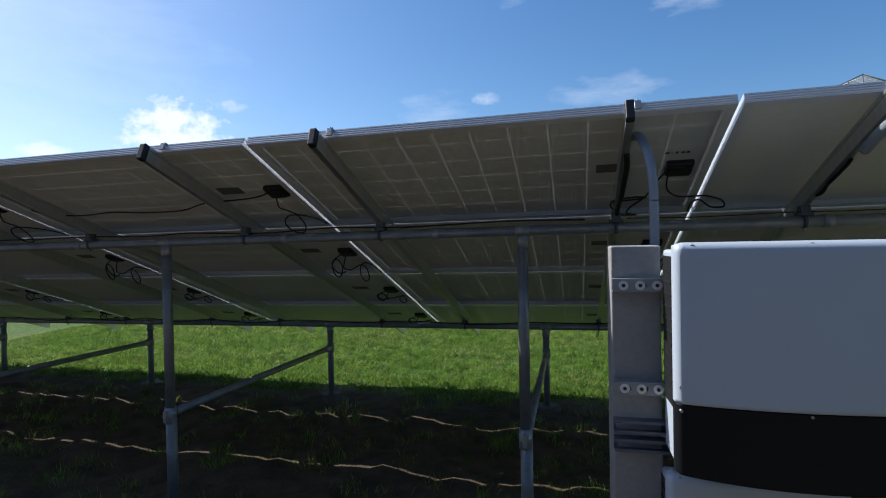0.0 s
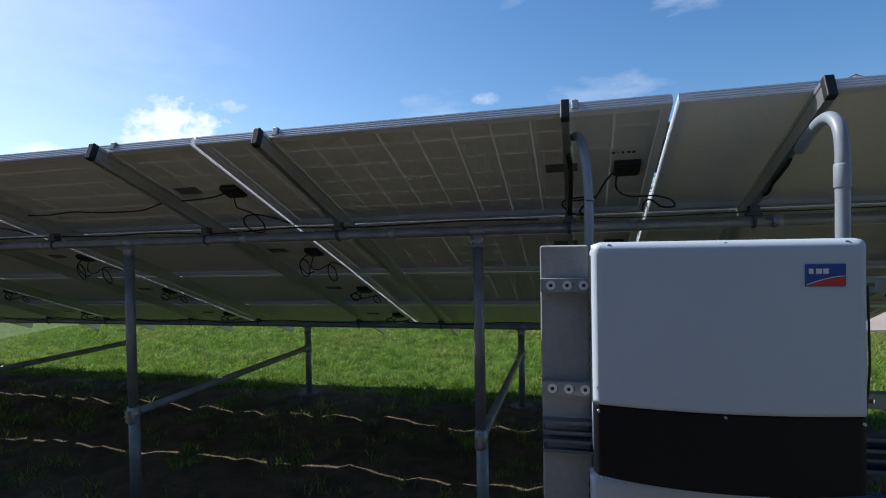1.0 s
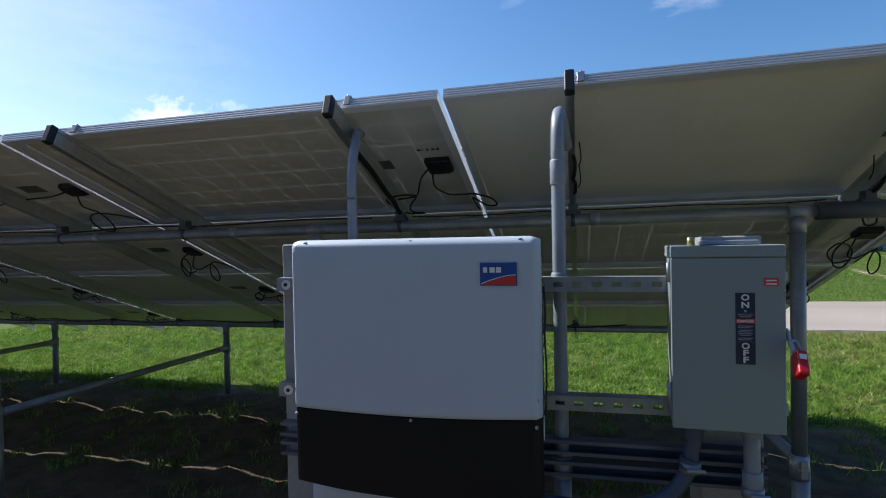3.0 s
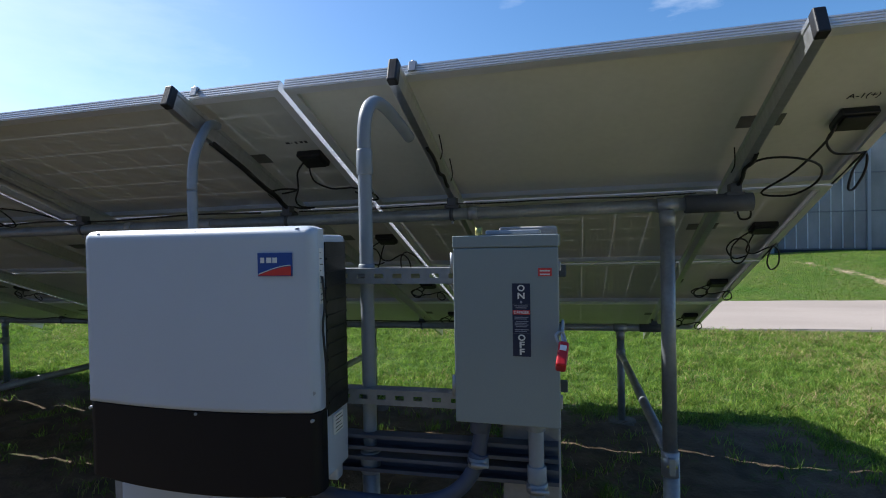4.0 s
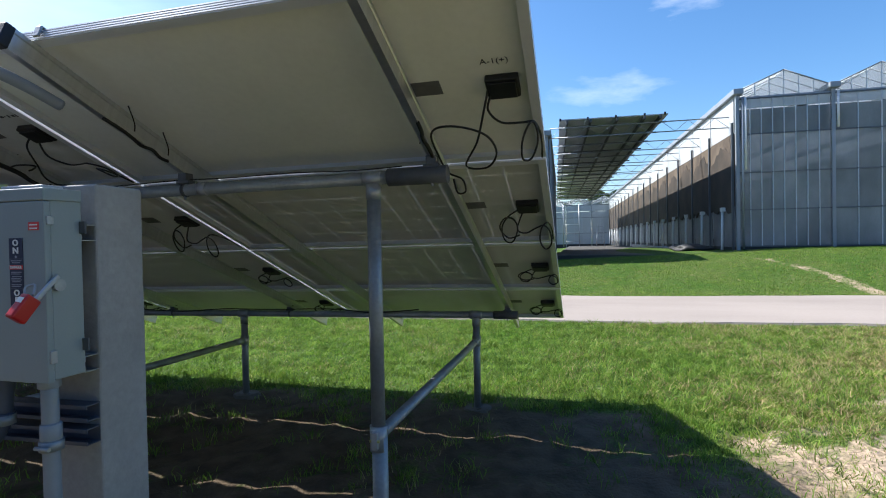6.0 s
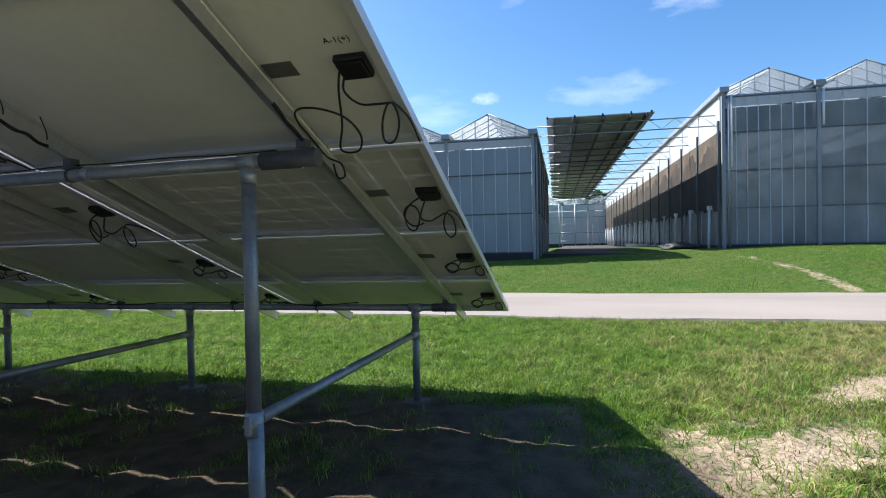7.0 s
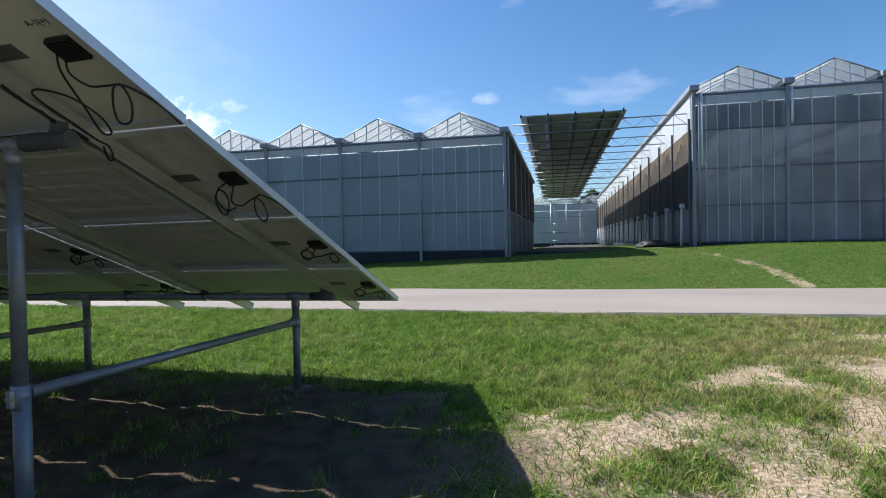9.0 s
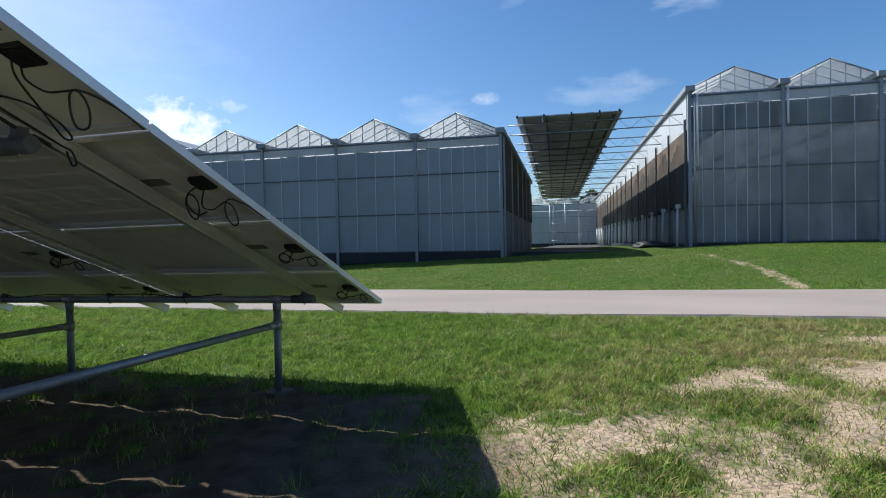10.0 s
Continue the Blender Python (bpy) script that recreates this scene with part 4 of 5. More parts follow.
def greenhouse(label, gutters, y0, y1, z_base, z_gutter, z_peak, z_eave, rails, bars, clad, plinth_h, strip):
    """Rows of gabled bays between gutters; the front stands at y0."""
    t = thing("greenhouse", label, "greenhouse", "greenhouses")
    cache = {}

    def shared(name, key, make, mat, at, parent=t, label=""):
        if key not in cache:
            o = part(name, make(), mat, parent, label)
            cache[key] = o.data
        else:
            o = new(name, cache[key])
            o.parent = parent
            if label:
                o["label"] = label
        o.location = at
        return o

    for k, x in enumerate(gutters):
        shared("post", "post", lambda: boxed(-0.05, 0.05, -0.08, 0.05, z_base - 0.25, z_gutter - 0.12), STEEL, (x, y0, 0), label="galvanised column")
        part("gutter", boxed(x - 0.16, x + 0.16, y0 - 0.22, y1, z_gutter - 0.14, z_gutter + 0.05, bevel=0.02), STEEL, t, "grey steel gutter")
    levels = [z_base + plinth_h] + list(rails) + [z_eave - strip, z_eave]
    for k, (a, b) in enumerate(zip(gutters, gutters[1:])):
        a, b = min(a, b), max(a, b)
        n = bars[k % len(bars)]
        pw = (b - a - 0.11) / n
        part("plinth", boxed(a + 0.055, b - 0.055, y0 - 0.02, y0 + 0.03, z_base - 0.2, z_base + plinth_h), PLINTH, t, "dark plinth")
        for i in range(n):
            for lo, hi in zip(levels, levels[1:]):
                shared("pane", ("pane", n, round(hi - lo, 3), round(b - a, 2)), lambda: boxed(0.012, pw - 0.012, 0, 0.012, 0.02, hi - lo - 0.02), EAVE if hi == z_eave else clad, (a + 0.055 + i * pw, y0 - 0.004 + 0.004 * ((i * 7 + k) % 3), lo))
            if i:
                shared("glazing_bar", ("bar", round(z_eave, 2)), lambda: boxed(-0.013, 0.013, -0.032, 0.012, levels[0], z_eave), BAR, (a + 0.055 + i * pw, y0, 0))
        for z in levels[:-2] + levels[-1:]:
            shared("girt", ("girt", round(b - a, 2)), lambda: boxed(0.055, b - a - 0.055, -0.032, 0.014, -0.021, 0.021), GIRT, (a, y0, z))
        shared("eave_beam", ("eave_beam", round(b - a, 2)), lambda: boxed(0.055, b - a - 0.055, -0.02, 0.03, z_eave + 0.021, z_eave + 0.075), STEEL, (a, y0, 0), label="grey eave beam")
        mid = (a + b) / 2
        # gable: clear glass in pieces, with bars
        pieces = 6
        for i in range(pieces):
            u0, u1 = a + 0.12 + (b - a - 0.24) * i / pieces, a + 0.12 + (b - a - 0.24) * (i + 1) / pieces
            top = lambda u: z_gutter + (z_peak - z_gutter) * (1 - abs(u - mid) / ((b - a) / 2 - 0.1))
            bm = bmesh.new()
            f = [bm.verts.new((u, y0, z)) for u, z in ((u0 + 0.01, z_eave + 0.075), (u1 - 0.01, z_eave + 0.075), (u1 - 0.01, max(z_gutter, top(u1))), (u0 + 0.01, max(z_gutter, top(u0))))]
            g = [bm.verts.new((v.co.x, y0 + 0.006, v.co.z)) for v in f]
            bm.faces.new(f), bm.faces.new(g[::-1])
            for q in range(4):
                bm.faces.new((f[q], f[(q + 1) % 4], g[(q + 1) % 4], g[q]))
            part("gable_pane", bm, GABLE, t).visible_shadow = False
            if i:
                part("glazing_bar", boxed(u0 - 0.014, u0 + 0.014, y0 - 0.02, y0 + 0.012, z_eave + 0.075, top(u0)), BAR, t)
        for sx in (-1, 1):
            # roof slope with its bars
            x_out = mid + sx * ((b - a) / 2 - 0.08)
            bm = bmesh.new()
            f = [bm.verts.new(p) for p in ((mid, y0, z_peak), (x_out, y0, z_gutter), (x_out, y1, z_gutter), (mid, y1, z_peak))]
            g = [bm.verts.new(v.co + Vector((0, 0, 0.012))) for v in f]
            bm.faces.new(f), bm.faces.new(g[::-1])
            for q in range(4):
                bm.faces.new((f[q], f[(q + 1) % 4], g[(q + 1) % 4], g[q]))
            roof = part("roof_slope", bm, ROOF, t, "translucent white roof")
            part("verge", tubed([(mid, y0 - 0.02, z_peak + 0.02), (x_out, y0 - 0.02, z_gutter + 0.02)], 0.024, 6), STEEL, t)
            y = y0 + 0.6
            while y < y0 + 9:
                shared("rafter", ("rafter", sx, k), lambda: tubed([(0, 0, -0.03), (x_out - mid, 0, z_gutter - z_peak - 0.03)], 0.022, 5), BAR, (mid, y, z_peak), parent=roof)
                y += 0.75
    return t


gh_left = greenhouse("low greenhouse with grey sheet cladding and white gables", [1.76 - 3.12 * k for k in range(6)], 19.4, 37.0, 0.62, 5.10, 5.78, 4.88, (2.22, 3.64), (7, 4, 4, 4, 4), CLAD, 0.22, 0.30)
gh_right = greenhouse("tall greenhouse with clear cladding and white gabled bays", [8.15, 11.05, 13.85, 16.70, 19.6], 20.7, 92.0, 0.88, 6.33, 6.93, 6.05, (2.24, 3.52, 4.84), (8, 4, 5, 5), CLAD_TALL, 0.10, 0.34)
# interiors stay closed at the back and the outer sides
for gh, xa, xb, y0, y1, z0, z1 in ((gh_left, -13.84, 1.76, 19.4, 37.0, 0.3, 5.0), (gh_right, 8.15, 19.6, 20.7, 92.0, 0.4, 6.2)):
    part("rear_wall", boxed(xa, xb, y1 - 0.06, y1, z0, z1), CLAD_WHITE, gh)
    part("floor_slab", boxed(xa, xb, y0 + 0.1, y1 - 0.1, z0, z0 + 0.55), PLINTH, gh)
    if gh is gh_left:
        part("outer_wall", boxed(xa - 0.05, xa, y0, y1, z0, z1), CLAD, gh)
    else:
        part("outer_wall", boxed(xb, xb + 0.05, y0, y1, z0, z1), CLAD, gh)
# rain pipes down the corner of the tall house and its second column
for x, z0, mat, label in ((8.30, 0.9, STEEL, "grey rain pipe"), (8.39, 3.62, PIPE_WHITE, "white rain pipe"), (11.17, 4.9, PIPE_WHITE, "white rain pipe")):
    part("rain_pipe", tubed([(x, 20.60, z0), (x, 20.60, 6.10)], 0.036, 10), mat, gh_right, label)
# shade cloth hung high inside the tall house
for k, (a, b) in enumerate(((8.25, 10.95), (11.15, 13.75), (13.95, 16.6))):
    part("shade_screen", boxed(a, b, 20.80, 20.82, 4.86, 5.70), PAD, gh_right, "dark shade cloth behind the cladding")

# side of the tall house along the alley: white top strip, brown pads, white base sheets and columns
y = 20.9
k = 0
while y < 91:
    y2 = min(y + 2.9, 91.5)
    part("side_panel", boxed(8.12, 8.16, y + 0.05, y2 - 0.05, 4.95, 6.25), CLAD_WHITE, gh_right)
    part("cooling_pad", boxed(8.09, 8.15, y + 0.06, y2 - 0.06, 2.40, 4.94), PAD_TAN, gh_right, "tan top of a cooling pad")
    bm = bmesh.new()
    cols = 10
    up = [bm.verts.new((8.07, y + 0.08 + (y2 - y - 0.16) * i / cols, 4.82 - 0.85 * abs(i / cols - 0.4) - rnd.uniform(0.0, 0.3))) for i in range(cols + 1)]
    dn = [bm.verts.new((8.07, v.co.y, 2.30 + rnd.uniform(-0.15, 0.12))) for v in up]
    for i in range(cols):
        bm.faces.new((up[i], up[i + 1], dn[i + 1], dn[i]))
    ret = bmesh.ops.extrude_face_region(bm, geom=bm.faces[:])
    bmesh.ops.translate(bm, vec=(0.05, 0, 0), verts=[v for v in ret["geom"] if isinstance(v, bmesh.types.BMVert)])
    part("cooling_pad", bm, PAD, gh_right, "dark jagged lower part of a cooling pad")
    part("base_sheet", boxed(8.16, 8.19, y + 0.10, y2 - 0.10, 0.55, 4.9), BASE, gh_right)
    part("side_column", boxed(8.02, 8.09, y - 0.04, y + 0.04, 0.5, 5.3), GIRT, gh_right)
    part("downpipe", tubed([(8.0, y + 1.02, 2.30), (7.93, y + 0.86, 0.6)], 0.045, 8), PIPE_WHITE, gh_right, "white downpipe")
    part("bracket", boxed(7.94, 8.1, y + 0.90, y + 1.12, 2.26, 2.40), PIPE_WHITE, gh_right)
    y, k = y + 2.9, k + 1
# side of the low house along the alley, its shade painted as dark sheets
y = 19.5
while y < 36.5:
    part("side_panel", boxed(1.76, 1.80, y + 0.05, y + 2.85, 4.3, 5.0), PAD, gh_left)
    part("cooling_pad", boxed(1.79, 1.86, y + 0.10, y + 2.80, 2.3, 4.28), PAD, gh_left, "stained brown cooling pad")
    part("base_sheet", boxed(1.76, 1.80, y + 0.05, y + 2.85, 0.6, 2.28), GIRT, gh_left)
    part("side_column", boxed(1.84, 1.90, y - 0.03, y + 0.03, 0.6, 4.9), STEEL, gh_left)
    y += 2.9

def swung(x, y, degrees):
    """A turn about an upright line at x, y."""
    return pose(x, y, 0, 0, 0, degrees) @ pose(-x, -y, 0)


# both houses and the alley between them run slightly askew of the array
gh_left.matrix_world, gh_right.matrix_world = swung(1.76, 19.4, 1.3), swung(8.15, 20.7, 1.3)

# alley: floor, trusses, overhead array, far house, ladder
bm = boxed(1.95, 7.9, 20.6, 70, -0.4, 0.74)
for v in bm.verts:
    if v.co.y > 60 and v.co.z > 0:
        v.co.z = 0.36
tagged(part("alley_floor", bm, SLAB), "dark packed soil floor between the greenhouses", "floor", kind="structure")
tagged(part("kerb_slab", boxed(7.2, 7.9, 21.5, 46, 0.5, 0.80), CONCRETE), "pale concrete strip along the greenhouse wall", "floor", kind="structure")


def truss(y):
    t = thing("truss", "thin galvanised lattice truss across the alley", "truss", "alley trusses", at=pose(1.80, y, 0))
    w = 6.3
    part("top_chord", tubed([(0, 0, 5.62), (w, 0, 5.62)], 0.024, 6), STEEL, t)
    part("bottom_chord", tubed([(0, 0, 5.25), (w, 0, 5.25)], 0.022, 6), STEEL, t)
    part("web", tubed([(w * k / 14, 0, 5.62 if k % 2 else 5.25) for k in range(15)], 0.011, 5), STEEL, t)
    return t


ALLEY = swung(1.80, 21.3, 1.6)
src = truss(21.3)
src.matrix_world = ALLEY @ pose(1.80, 21.3, 0)
for k in range(1, 12):
    copy_thing(src, ALLEY @ pose(1.80, 21.3 + 4.0 * k, 0))
over = thing("overhead_solar_array", "dark solar array raised over the alley on trusses", "solar array", at=swung(4.1, 21.0, 2.0))
DARK_SHEET = material("shaded_backsheet", (0.52, 0.53, 0.56), 0.6, 0, 0.12, 1.5, per_object=0.14)
bm = boxed(0.002, 0.958, 0.005, 1.975, 0, 0.035)
pane_data = None
for i in range(4):
    for j in range(20):
        if pane_data is None:
            o = part("panel", bm, DARK_SHEET, over)
            pane_data = o.data
        else:
            o = new("panel", pane_data)
            o.parent = over
        o.location = (2.16 + i * 0.965, 21.0 + j * 1.985, 5.83 - 0.008 * i)
for x in (2.45, 3.3, 4.25, 5.2, 5.75):
    part("rail", boxed(x - 0.03, x + 0.03, 20.9, 60.7, 5.68, 5.80), SLEEVE, over)
for j in range(20):
    part("purlin", boxed(2.10, 6.05, 21.5 + j * 1.985 - 0.02, 21.5 + j * 1.985 + 0.02, 5.62, 5.68), SLEEVE, over)
for x in (2.2, 3.2, 4.2, 5.2, 5.9):
    part("edge_clamp", boxed(x - 0.03, x + 0.03, 20.93, 21.0, 5.80, 5.89), BLACK_PLASTIC, over)

far_house = greenhouse("far pale greenhouse closing the alley", [8.0, 4.8, 1.6, -1.6, -4.8], 70.0, 78.0, 0.30, 6.0, 6.7, 5.6, (2.0, 4.0), (3,), CLAD_FAR, 0.3, 0.8)
lad = thing("stepladder", "open metal stepladder on the alley floor", "ladder", at=pose(5.3, 58.0, 0.44))
for sx in (-0.28, 0.28):
    part("rail", tubed([(sx * 1.4, -0.55, 0), (sx, 0, 2.3)], 0.035, 6), GALV, lad)
    part("rail", tubed([(sx * 1.5, 0.65, 0), (sx, 0, 2.3)], 0.035, 6), GALV, lad)
for k in range(6):
    w = 0.28 * (1.4 - 0.4 * k / 6)
    part("step", boxed(-w, w, -0.55 + 0.09 * k - 0.04, -0.55 + 0.09 * k + 0.04, 0.3 + k * 0.36, 0.33 + k * 0.36), GALV, lad)
rack = thing("scaffold", "tall thin pipe scaffold standing in the alley", "scaffold", at=pose(2.3, 64.0, 0.38))
for x in (-0.9, 0.9):
    part("upright", tubed([(x, 0, 0), (x, 0, 5.0)], 0.05, 6), GALV, rack)
for z in (0.6, 1.6, 2.6):
    part("rung", tubed([(-0.9, 0, z), (0.9, 0, z)], 0.04, 6), GALV, rack)

# ---- a tree behind the far house ----
BARK = material("bark", (0.12, 0.09, 0.06), 0.9, 0, 0.3, 3, 0.4, 20)
LEAF = material("leaves", (0.06, 0.10, 0.02), 0.7, 0, 0.35, 0.8, second=(0.10, 0.13, 0.035))
tree = thing("tree", "dense green tree behind the far greenhouse", "tree", at=pose(8.5, 112.0, 0.85))
bm = tubed([(0, 0, 0), (0.1, 0, 3), (-0.1, 0.1, 6.5)], [0.35, 0.28, 0.12], 10)
for a in range(6):
    q = a * 1.05
    tube(bm, [(0, 0, 3 + a * 0.5), (math.cos(q) * 1.2, math.sin(q) * 1.2, 4.6 + a * 0.5), (math.cos(q) * 2.6, math.sin(q) * 2.6, 5.8 + a * 0.5)], [0.14, 0.09, 0.03], 6)
part("trunk", bm, BARK, tree)
rs = np.random.RandomState(5)
v, f = [], []
for k in range(5200):
    d = rs.normal(size=3)
    d /= np.linalg.norm(d)
    c = d * np.array([3.8, 3.8, 3.0]) * (0.45 + 0.55 * rs.rand() ** 0.5) * (0.8 + 0.3 * math.sin(d[0] * 7) * math.sin(d[2] * 6)) + np.array([0, 0, 7.4])
    a, b = rs.normal(size=3) * 0.22, rs.normal(size=3) * 0.22
    i = len(v)
    v += [c, c + a, c + a + b, c + b]
    f.append((i, i + 1, i + 2, i + 3))
me = bpy.data.meshes.new("crown")
me.from_pydata([tuple(q) for q in v], [], f)
me.materials.append(LEAF)
crown = new("crown", me)
crown.parent = tree

# ---- grass ----
def grass_material(name, a, b, dry):
    m = bpy.data.materials.new(name)
    m.use_nodes = True
    n, l = m.node_tree.nodes, m.node_tree.links
    geo = n.new("ShaderNodeNewGeometry")
    ramp = n.new("ShaderNodeValToRGB")
    ramp.color_ramp.elements[0].color, ramp.color_ramp.elements[1].color = (*a, 1), (*b, 1)
    e = ramp.color_ramp.elements.new(0.90)
    e.color = (*b, 1)
    ramp.color_ramp.elements[2].color = (*dry, 1)
    # broad patches drift from fresh green to straw
    tc, nz = n.new("ShaderNodeTexCoord"), n.new("ShaderNodeTexNoise")
    nz.inputs["Scale"].default_value, nz.inputs["Detail"].default_value = 0.8, 4
    l.new(tc.outputs["Object"], nz.inputs["Vector"])
    drift = n.new("ShaderNodeMath")
    drift.operation = "MULTIPLY_ADD"
    l.new(nz.outputs[0], drift.inputs[0])
    drift.inputs[1].default_value, drift.inputs[2].default_value = 1.2, -0.64
    total = n.new("ShaderNodeMath")
    total.operation = "ADD"
    # the trodden lawn beside the road is drier
    place, east, near, dry_lot = n.new("ShaderNodeSeparateXYZ"), n.new("ShaderNodeMapRange"), n.new("ShaderNodeMapRange"), n.new("ShaderNodeMath")
    l.new(tc.outputs["Object"], place.inputs[0])
    for k, axis, a0, a1, b0, b1 in ((east, 0, 3.0, 6.5, 0.0, 0.50), (near, 1, 9.5, 9.7, 1.0, 0.0)):
        k.inputs["From Min"].default_value, k.inputs["From Max"].default_value = a0, a1
        k.inputs["To Min"].default_value, k.inputs["To Max"].default_value = b0, b1
        l.new(place.outputs[axis], k.inputs["Value"])
    dry_lot.operation = "MULTIPLY_ADD"
    l.new(east.outputs[0], dry_lot.inputs[0]), l.new(near.outputs[0], dry_lot.inputs[1]), l.new(drift.outputs[0], dry_lot.inputs[2])
    l.new(geo.outputs["Random Per Island"], total.inputs[0]), l.new(dry_lot.outputs[0], total.inputs[1])
    l.new(total.outputs[0], ramp.inputs[0])
    p = n["Principled BSDF"]
    p.inputs["Roughness"].default_value = 0.6
    p.inputs["Specular IOR Level"].default_value = 0.18
    tr, mx = n.new("ShaderNodeBsdfTranslucent"), n.new("ShaderNodeMixShader")
    # tufts a hand wide stand out lighter and darker
    tuft, lift, tone = n.new("ShaderNodeTexNoise"), n.new("ShaderNodeMapRange"), n.new("ShaderNodeHueSaturation")
    tuft.inputs["Scale"].default_value, tuft.inputs["Detail"].default_value = 6.5, 3
    l.new(tc.outputs["Object"], tuft.inputs["Vector"])
    lift.inputs["From Min"].default_value, lift.inputs["From Max"].default_value = 0.32, 0.68
    lift.inputs["To Min"].default_value, lift.inputs["To Max"].default_value = 0.52, 1.38
    l.new(tuft.outputs[0], lift.inputs["Value"]), l.new(lift.outputs[0], tone.inputs["Value"])
    l.new(ramp.outputs[0], tone.inputs["Color"])
    l.new(tone.outputs[0], p.inputs["Base Color"]), l.new(tone.outputs[0], tr.inputs[0])
    mx.inputs[0].default_value = 0.42
    l.new(p.outputs[0], mx.inputs[1]), l.new(tr.outputs[0], mx.inputs[2])
    l.new(mx.outputs[0], n["Material Output"].inputs[0])
    return m


GRASS = grass_material("grass_blades", (0.115, 0.235, 0.030), (0.255, 0.345, 0.062), (0.45, 0.36, 0.18))


def blades(name, label, seed, n, x0, x1, y0, y1, h0, h1, width, keep, clump=0.0, droop=(0.3, 1.1)):
    """Blades of grass, two faces each, leaning every way."""
    r = np.random.RandomState(seed)
    if clump:
        per = 26
        cx, cy = r.uniform(x0, x1, n // per), r.uniform(y0, y1, n // per)
        size = r.uniform(0.5, 1.0, n // per)
        px = np.repeat(cx, per) + r.normal(0, clump, n // per * per)
        py = np.repeat(cy, per) + r.normal(0, clump, n // per * per)
        big = np.repeat(size, per)
        test = keep(np.repeat(cx, per), np.repeat(cy, per))
        pick = np.repeat(r.uniform(0, 1, n // per), per) < test
    else:
        px, py = r.uniform(x0, x1, n), r.uniform(y0, y1, n)
        big = 0.75 + 0.25 * np.sin(px * 2.3 + np.sin(py * 1.9)) * np.sin(py * 2.9 + 1.0)
        pick = r.uniform(0, 1, n) < keep(px, py)
    px, py, big = px[pick], py[pick], big[pick]
    m = len(px)
    h = r.uniform(h0, h1, m) * big
    ang, lean, face = r.uniform(0, 6.283, m), r.uniform(*droop, m) * h, r.uniform(0, 6.283, m)
    z = ground_z(px, py)
    wx, wy = np.cos(face) * width * 0.5, np.sin(face) * width * 0.5
    lx, ly = np.cos(ang) * lean, np.sin(ang) * lean
    pts = np.empty((m, 5, 3))
    pts[:, 0] = np.stack([px - wx, py - wy, z - 0.005], 1)
    pts[:, 1] = np.stack([px + wx, py + wy, z - 0.005], 1)
    pts[:, 2] = np.stack([px + wx * 0.8 + lx * 0.4, py + wy * 0.8 + ly * 0.4, z + h * 0.6], 1)
    pts[:, 3] = np.stack([px - wx * 0.8 + lx * 0.4, py - wy * 0.8 + ly * 0.4, z + h * 0.6], 1)
    pts[:, 4] = np.stack([px + lx, py + ly, z + h * 0.95], 1)
    me = bpy.data.meshes.new(name)
    me.vertices.add(m * 5)
    me.vertices.foreach_set("co", pts.reshape(-1).astype(np.float32))
    base = np.arange(m)[:, None] * 5
    loops = np.concatenate([base + np.array([[0, 1, 2, 3]]), base + np.array([[3, 2, 4]])], 1).reshape(-1)
    me.loops.add(m * 7)
    me.loops.foreach_set("vertex_index", loops.astype(np.int32))
    me.polygons.add(m * 2)
    starts = (np.arange(m)[:, None] * 7 + np.array([[0, 4]])).reshape(-1)
    me.polygons.foreach_set("loop_start", starts.astype(np.int32))
    me.update(calc_edges=True)
    me.validate()
    me.materials.append(GRASS)
    return tagged(new(name, me), label, "grass", kind="stuff")


edge_rnd = np.random.RandomState(8)
lawn = lambda x, y: np.clip(1.05 - 1.3 * bare_at(x + edge_rnd.normal(0, 0.09, np.shape(x)), y + edge_rnd.normal(0, 0.09, np.shape(x))), 0.04, 1)
blades("grass", "sunlit green lawn behind the array", 11, 230000, -9.5, 9.5, 5.05, 9.52, 0.015, 0.05, 0.007, lawn)
blades("grass", "tufts of taller grass in the lawn", 12, 84000, -9, 9, 5.0, 9.4, 0.04, 0.11, 0.008, lawn, clump=0.06, droop=(0.6, 1.7))
blades("grass", "ragged grass on sandy ground", 13, 80000, 3.2, 8.5, 2.6, 5.3, 0.015, 0.06, 0.006, lambda x, y: np.maximum(lawn(x, y), 0.10))
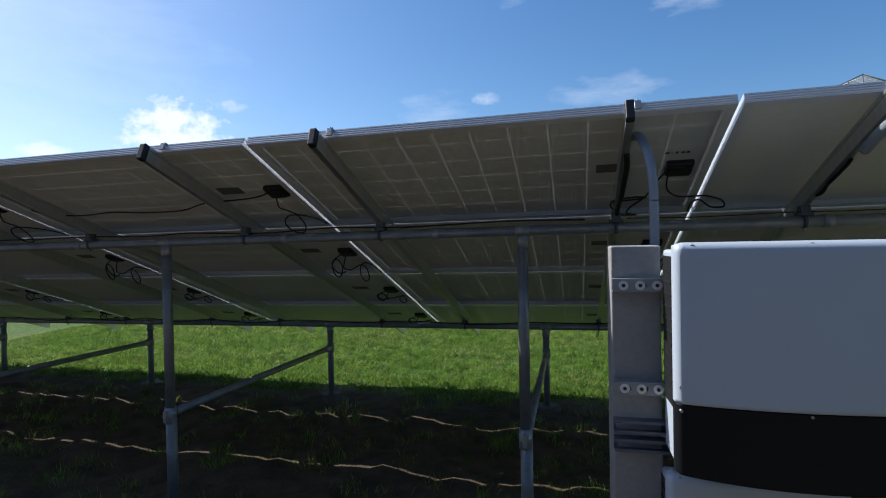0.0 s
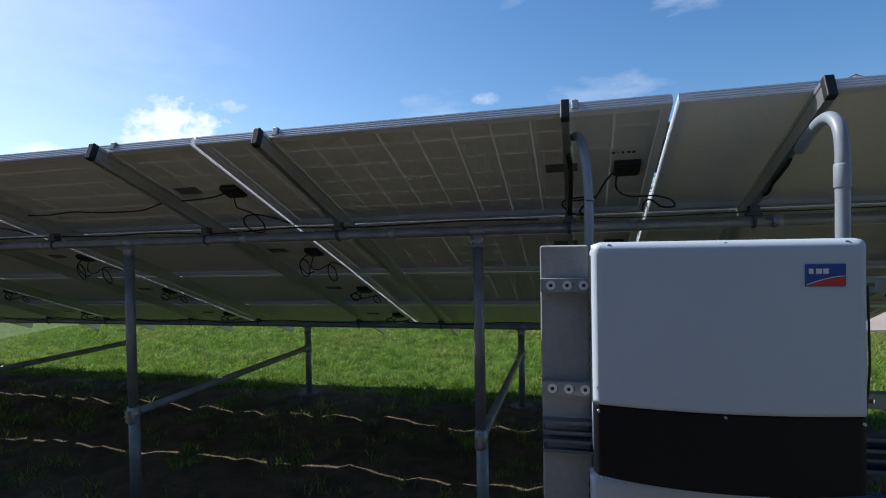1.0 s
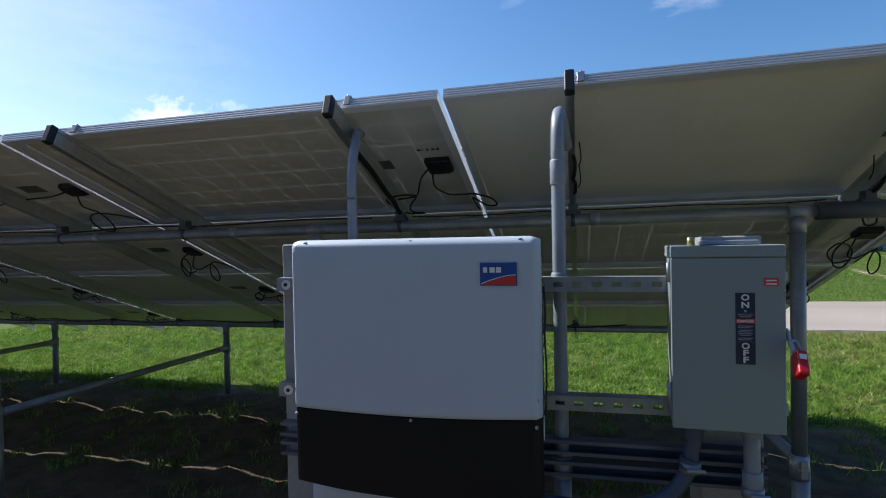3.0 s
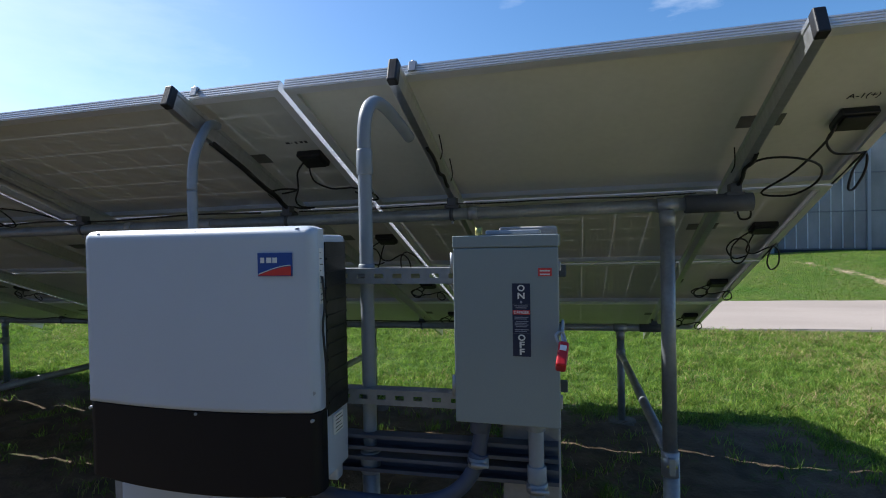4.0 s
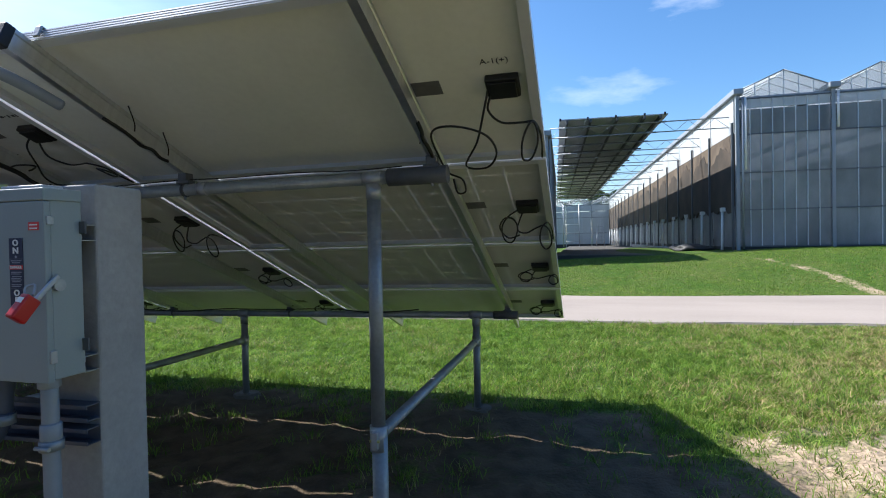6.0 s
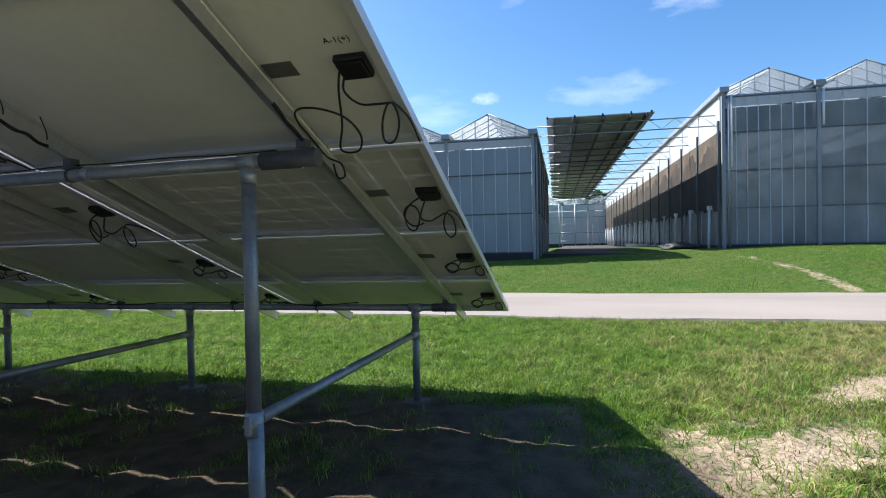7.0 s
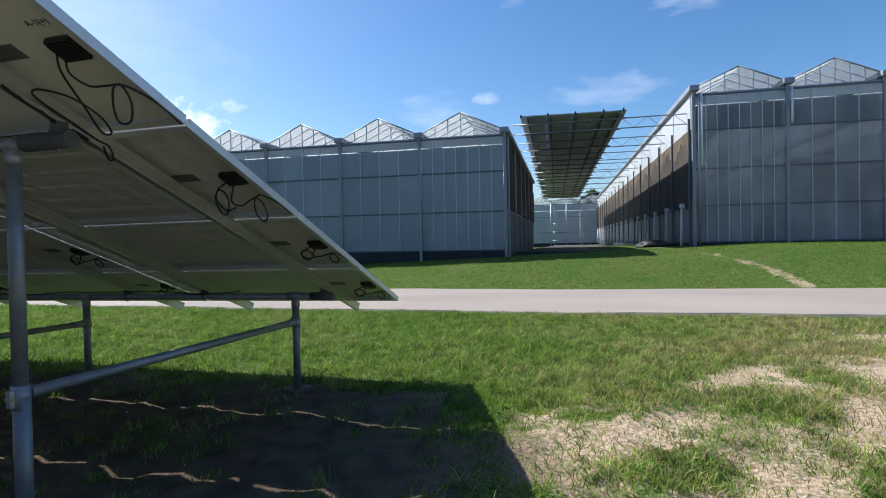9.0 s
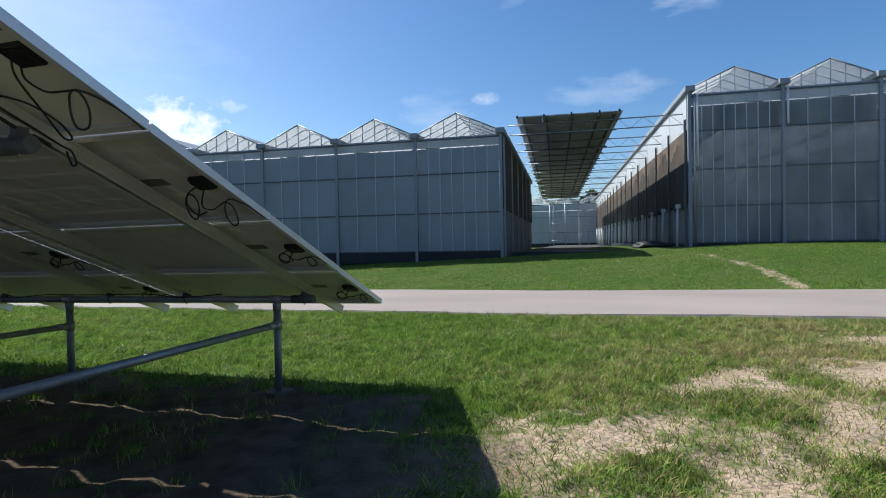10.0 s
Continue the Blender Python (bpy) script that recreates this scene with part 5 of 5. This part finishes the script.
blades("grass", "ragged tufts of grass on sandy ground", 14, 38000, 3.2, 8.5, 2.6, 7.5, 0.04, 0.095, 0.007, lambda x, y: np.clip(0.80 - 0.70 * bare_at(x, y), 0.03, 1), clump=0.06, droop=(0.7, 1.9))
blades("grass", "sparse weeds under the array", 15, 85000, -7, 3.5, 2.3, 5.15, 0.03, 0.11, 0.005, lambda x, y: 0.09 + 0.5 * (1 - bare_at(x, y)), clump=0.05)
blades("grass", "mown lawn before the greenhouses", 16, 150000, -9, 18, 12.95, 20.6, 0.015, 0.045, 0.012, lambda x, y: lawn(x, y) * ((y < 19.3) | (x > 8) | (x < 1.7)) * (y < 19.3 + 1.3 * (x > 8.2)))


# pale stones and a dark bundle
STONE = material("pale_stone", (0.46, 0.43, 0.38), 0.8, 0, 0.15, 20, 0.2, 90)
TARP = material("dark_tarpaulin", (0.02, 0.021, 0.024), 0.6, 0, 0.3, 4, 0.2, 20)


def lump(name, label, category, group, x, y, z, size, mat, seed):
    bm = bmesh.new()
    bmesh.ops.create_icosphere(bm, subdivisions=3, radius=1.0)
    for v in bm.verts:
        v.co *= 1 + 0.35 * noise.noise(v.co * 1.6 + Vector((seed * 3.1, 0, 0)))
        v.co = Vector((v.co.x * size[0], v.co.y * size[1], v.co.z * size[2]))
    ob = tagged(part(name, bm, mat, smooth=True), label, category, group)
    ob.location = (x, y, z)
    return ob


for k, (x, y, r) in enumerate(((6.75, 8.9, 0.045), (4.33, 6.35, 0.018), (7.1, 8.2, 0.03), (5.3, 6.0, 0.02), (4.9, 4.5, 0.015), (6.3, 4.9, 0.035), (5.1, 3.7, 0.018))):
    lump("stone", "small pale stone lying in the grass", "stone", "stones", x, y, float(ground_z(x, y)) + r * 0.15, (r * 0.8, r * 0.6, r * 0.4), STONE, k)
lump("tarp_bundle", "dark crumpled tarpaulin bundle by the greenhouse wall", "bundle", "", 7.2, 23.2, 0.86, (0.75, 0.9, 0.18), TARP, 11)
lump("tarp_bundle", "dark crumpled tarpaulin bundle by the greenhouse wall", "bundle", "", 7.3, 26.0, 0.84, (0.5, 0.9, 0.14), TARP, 12)
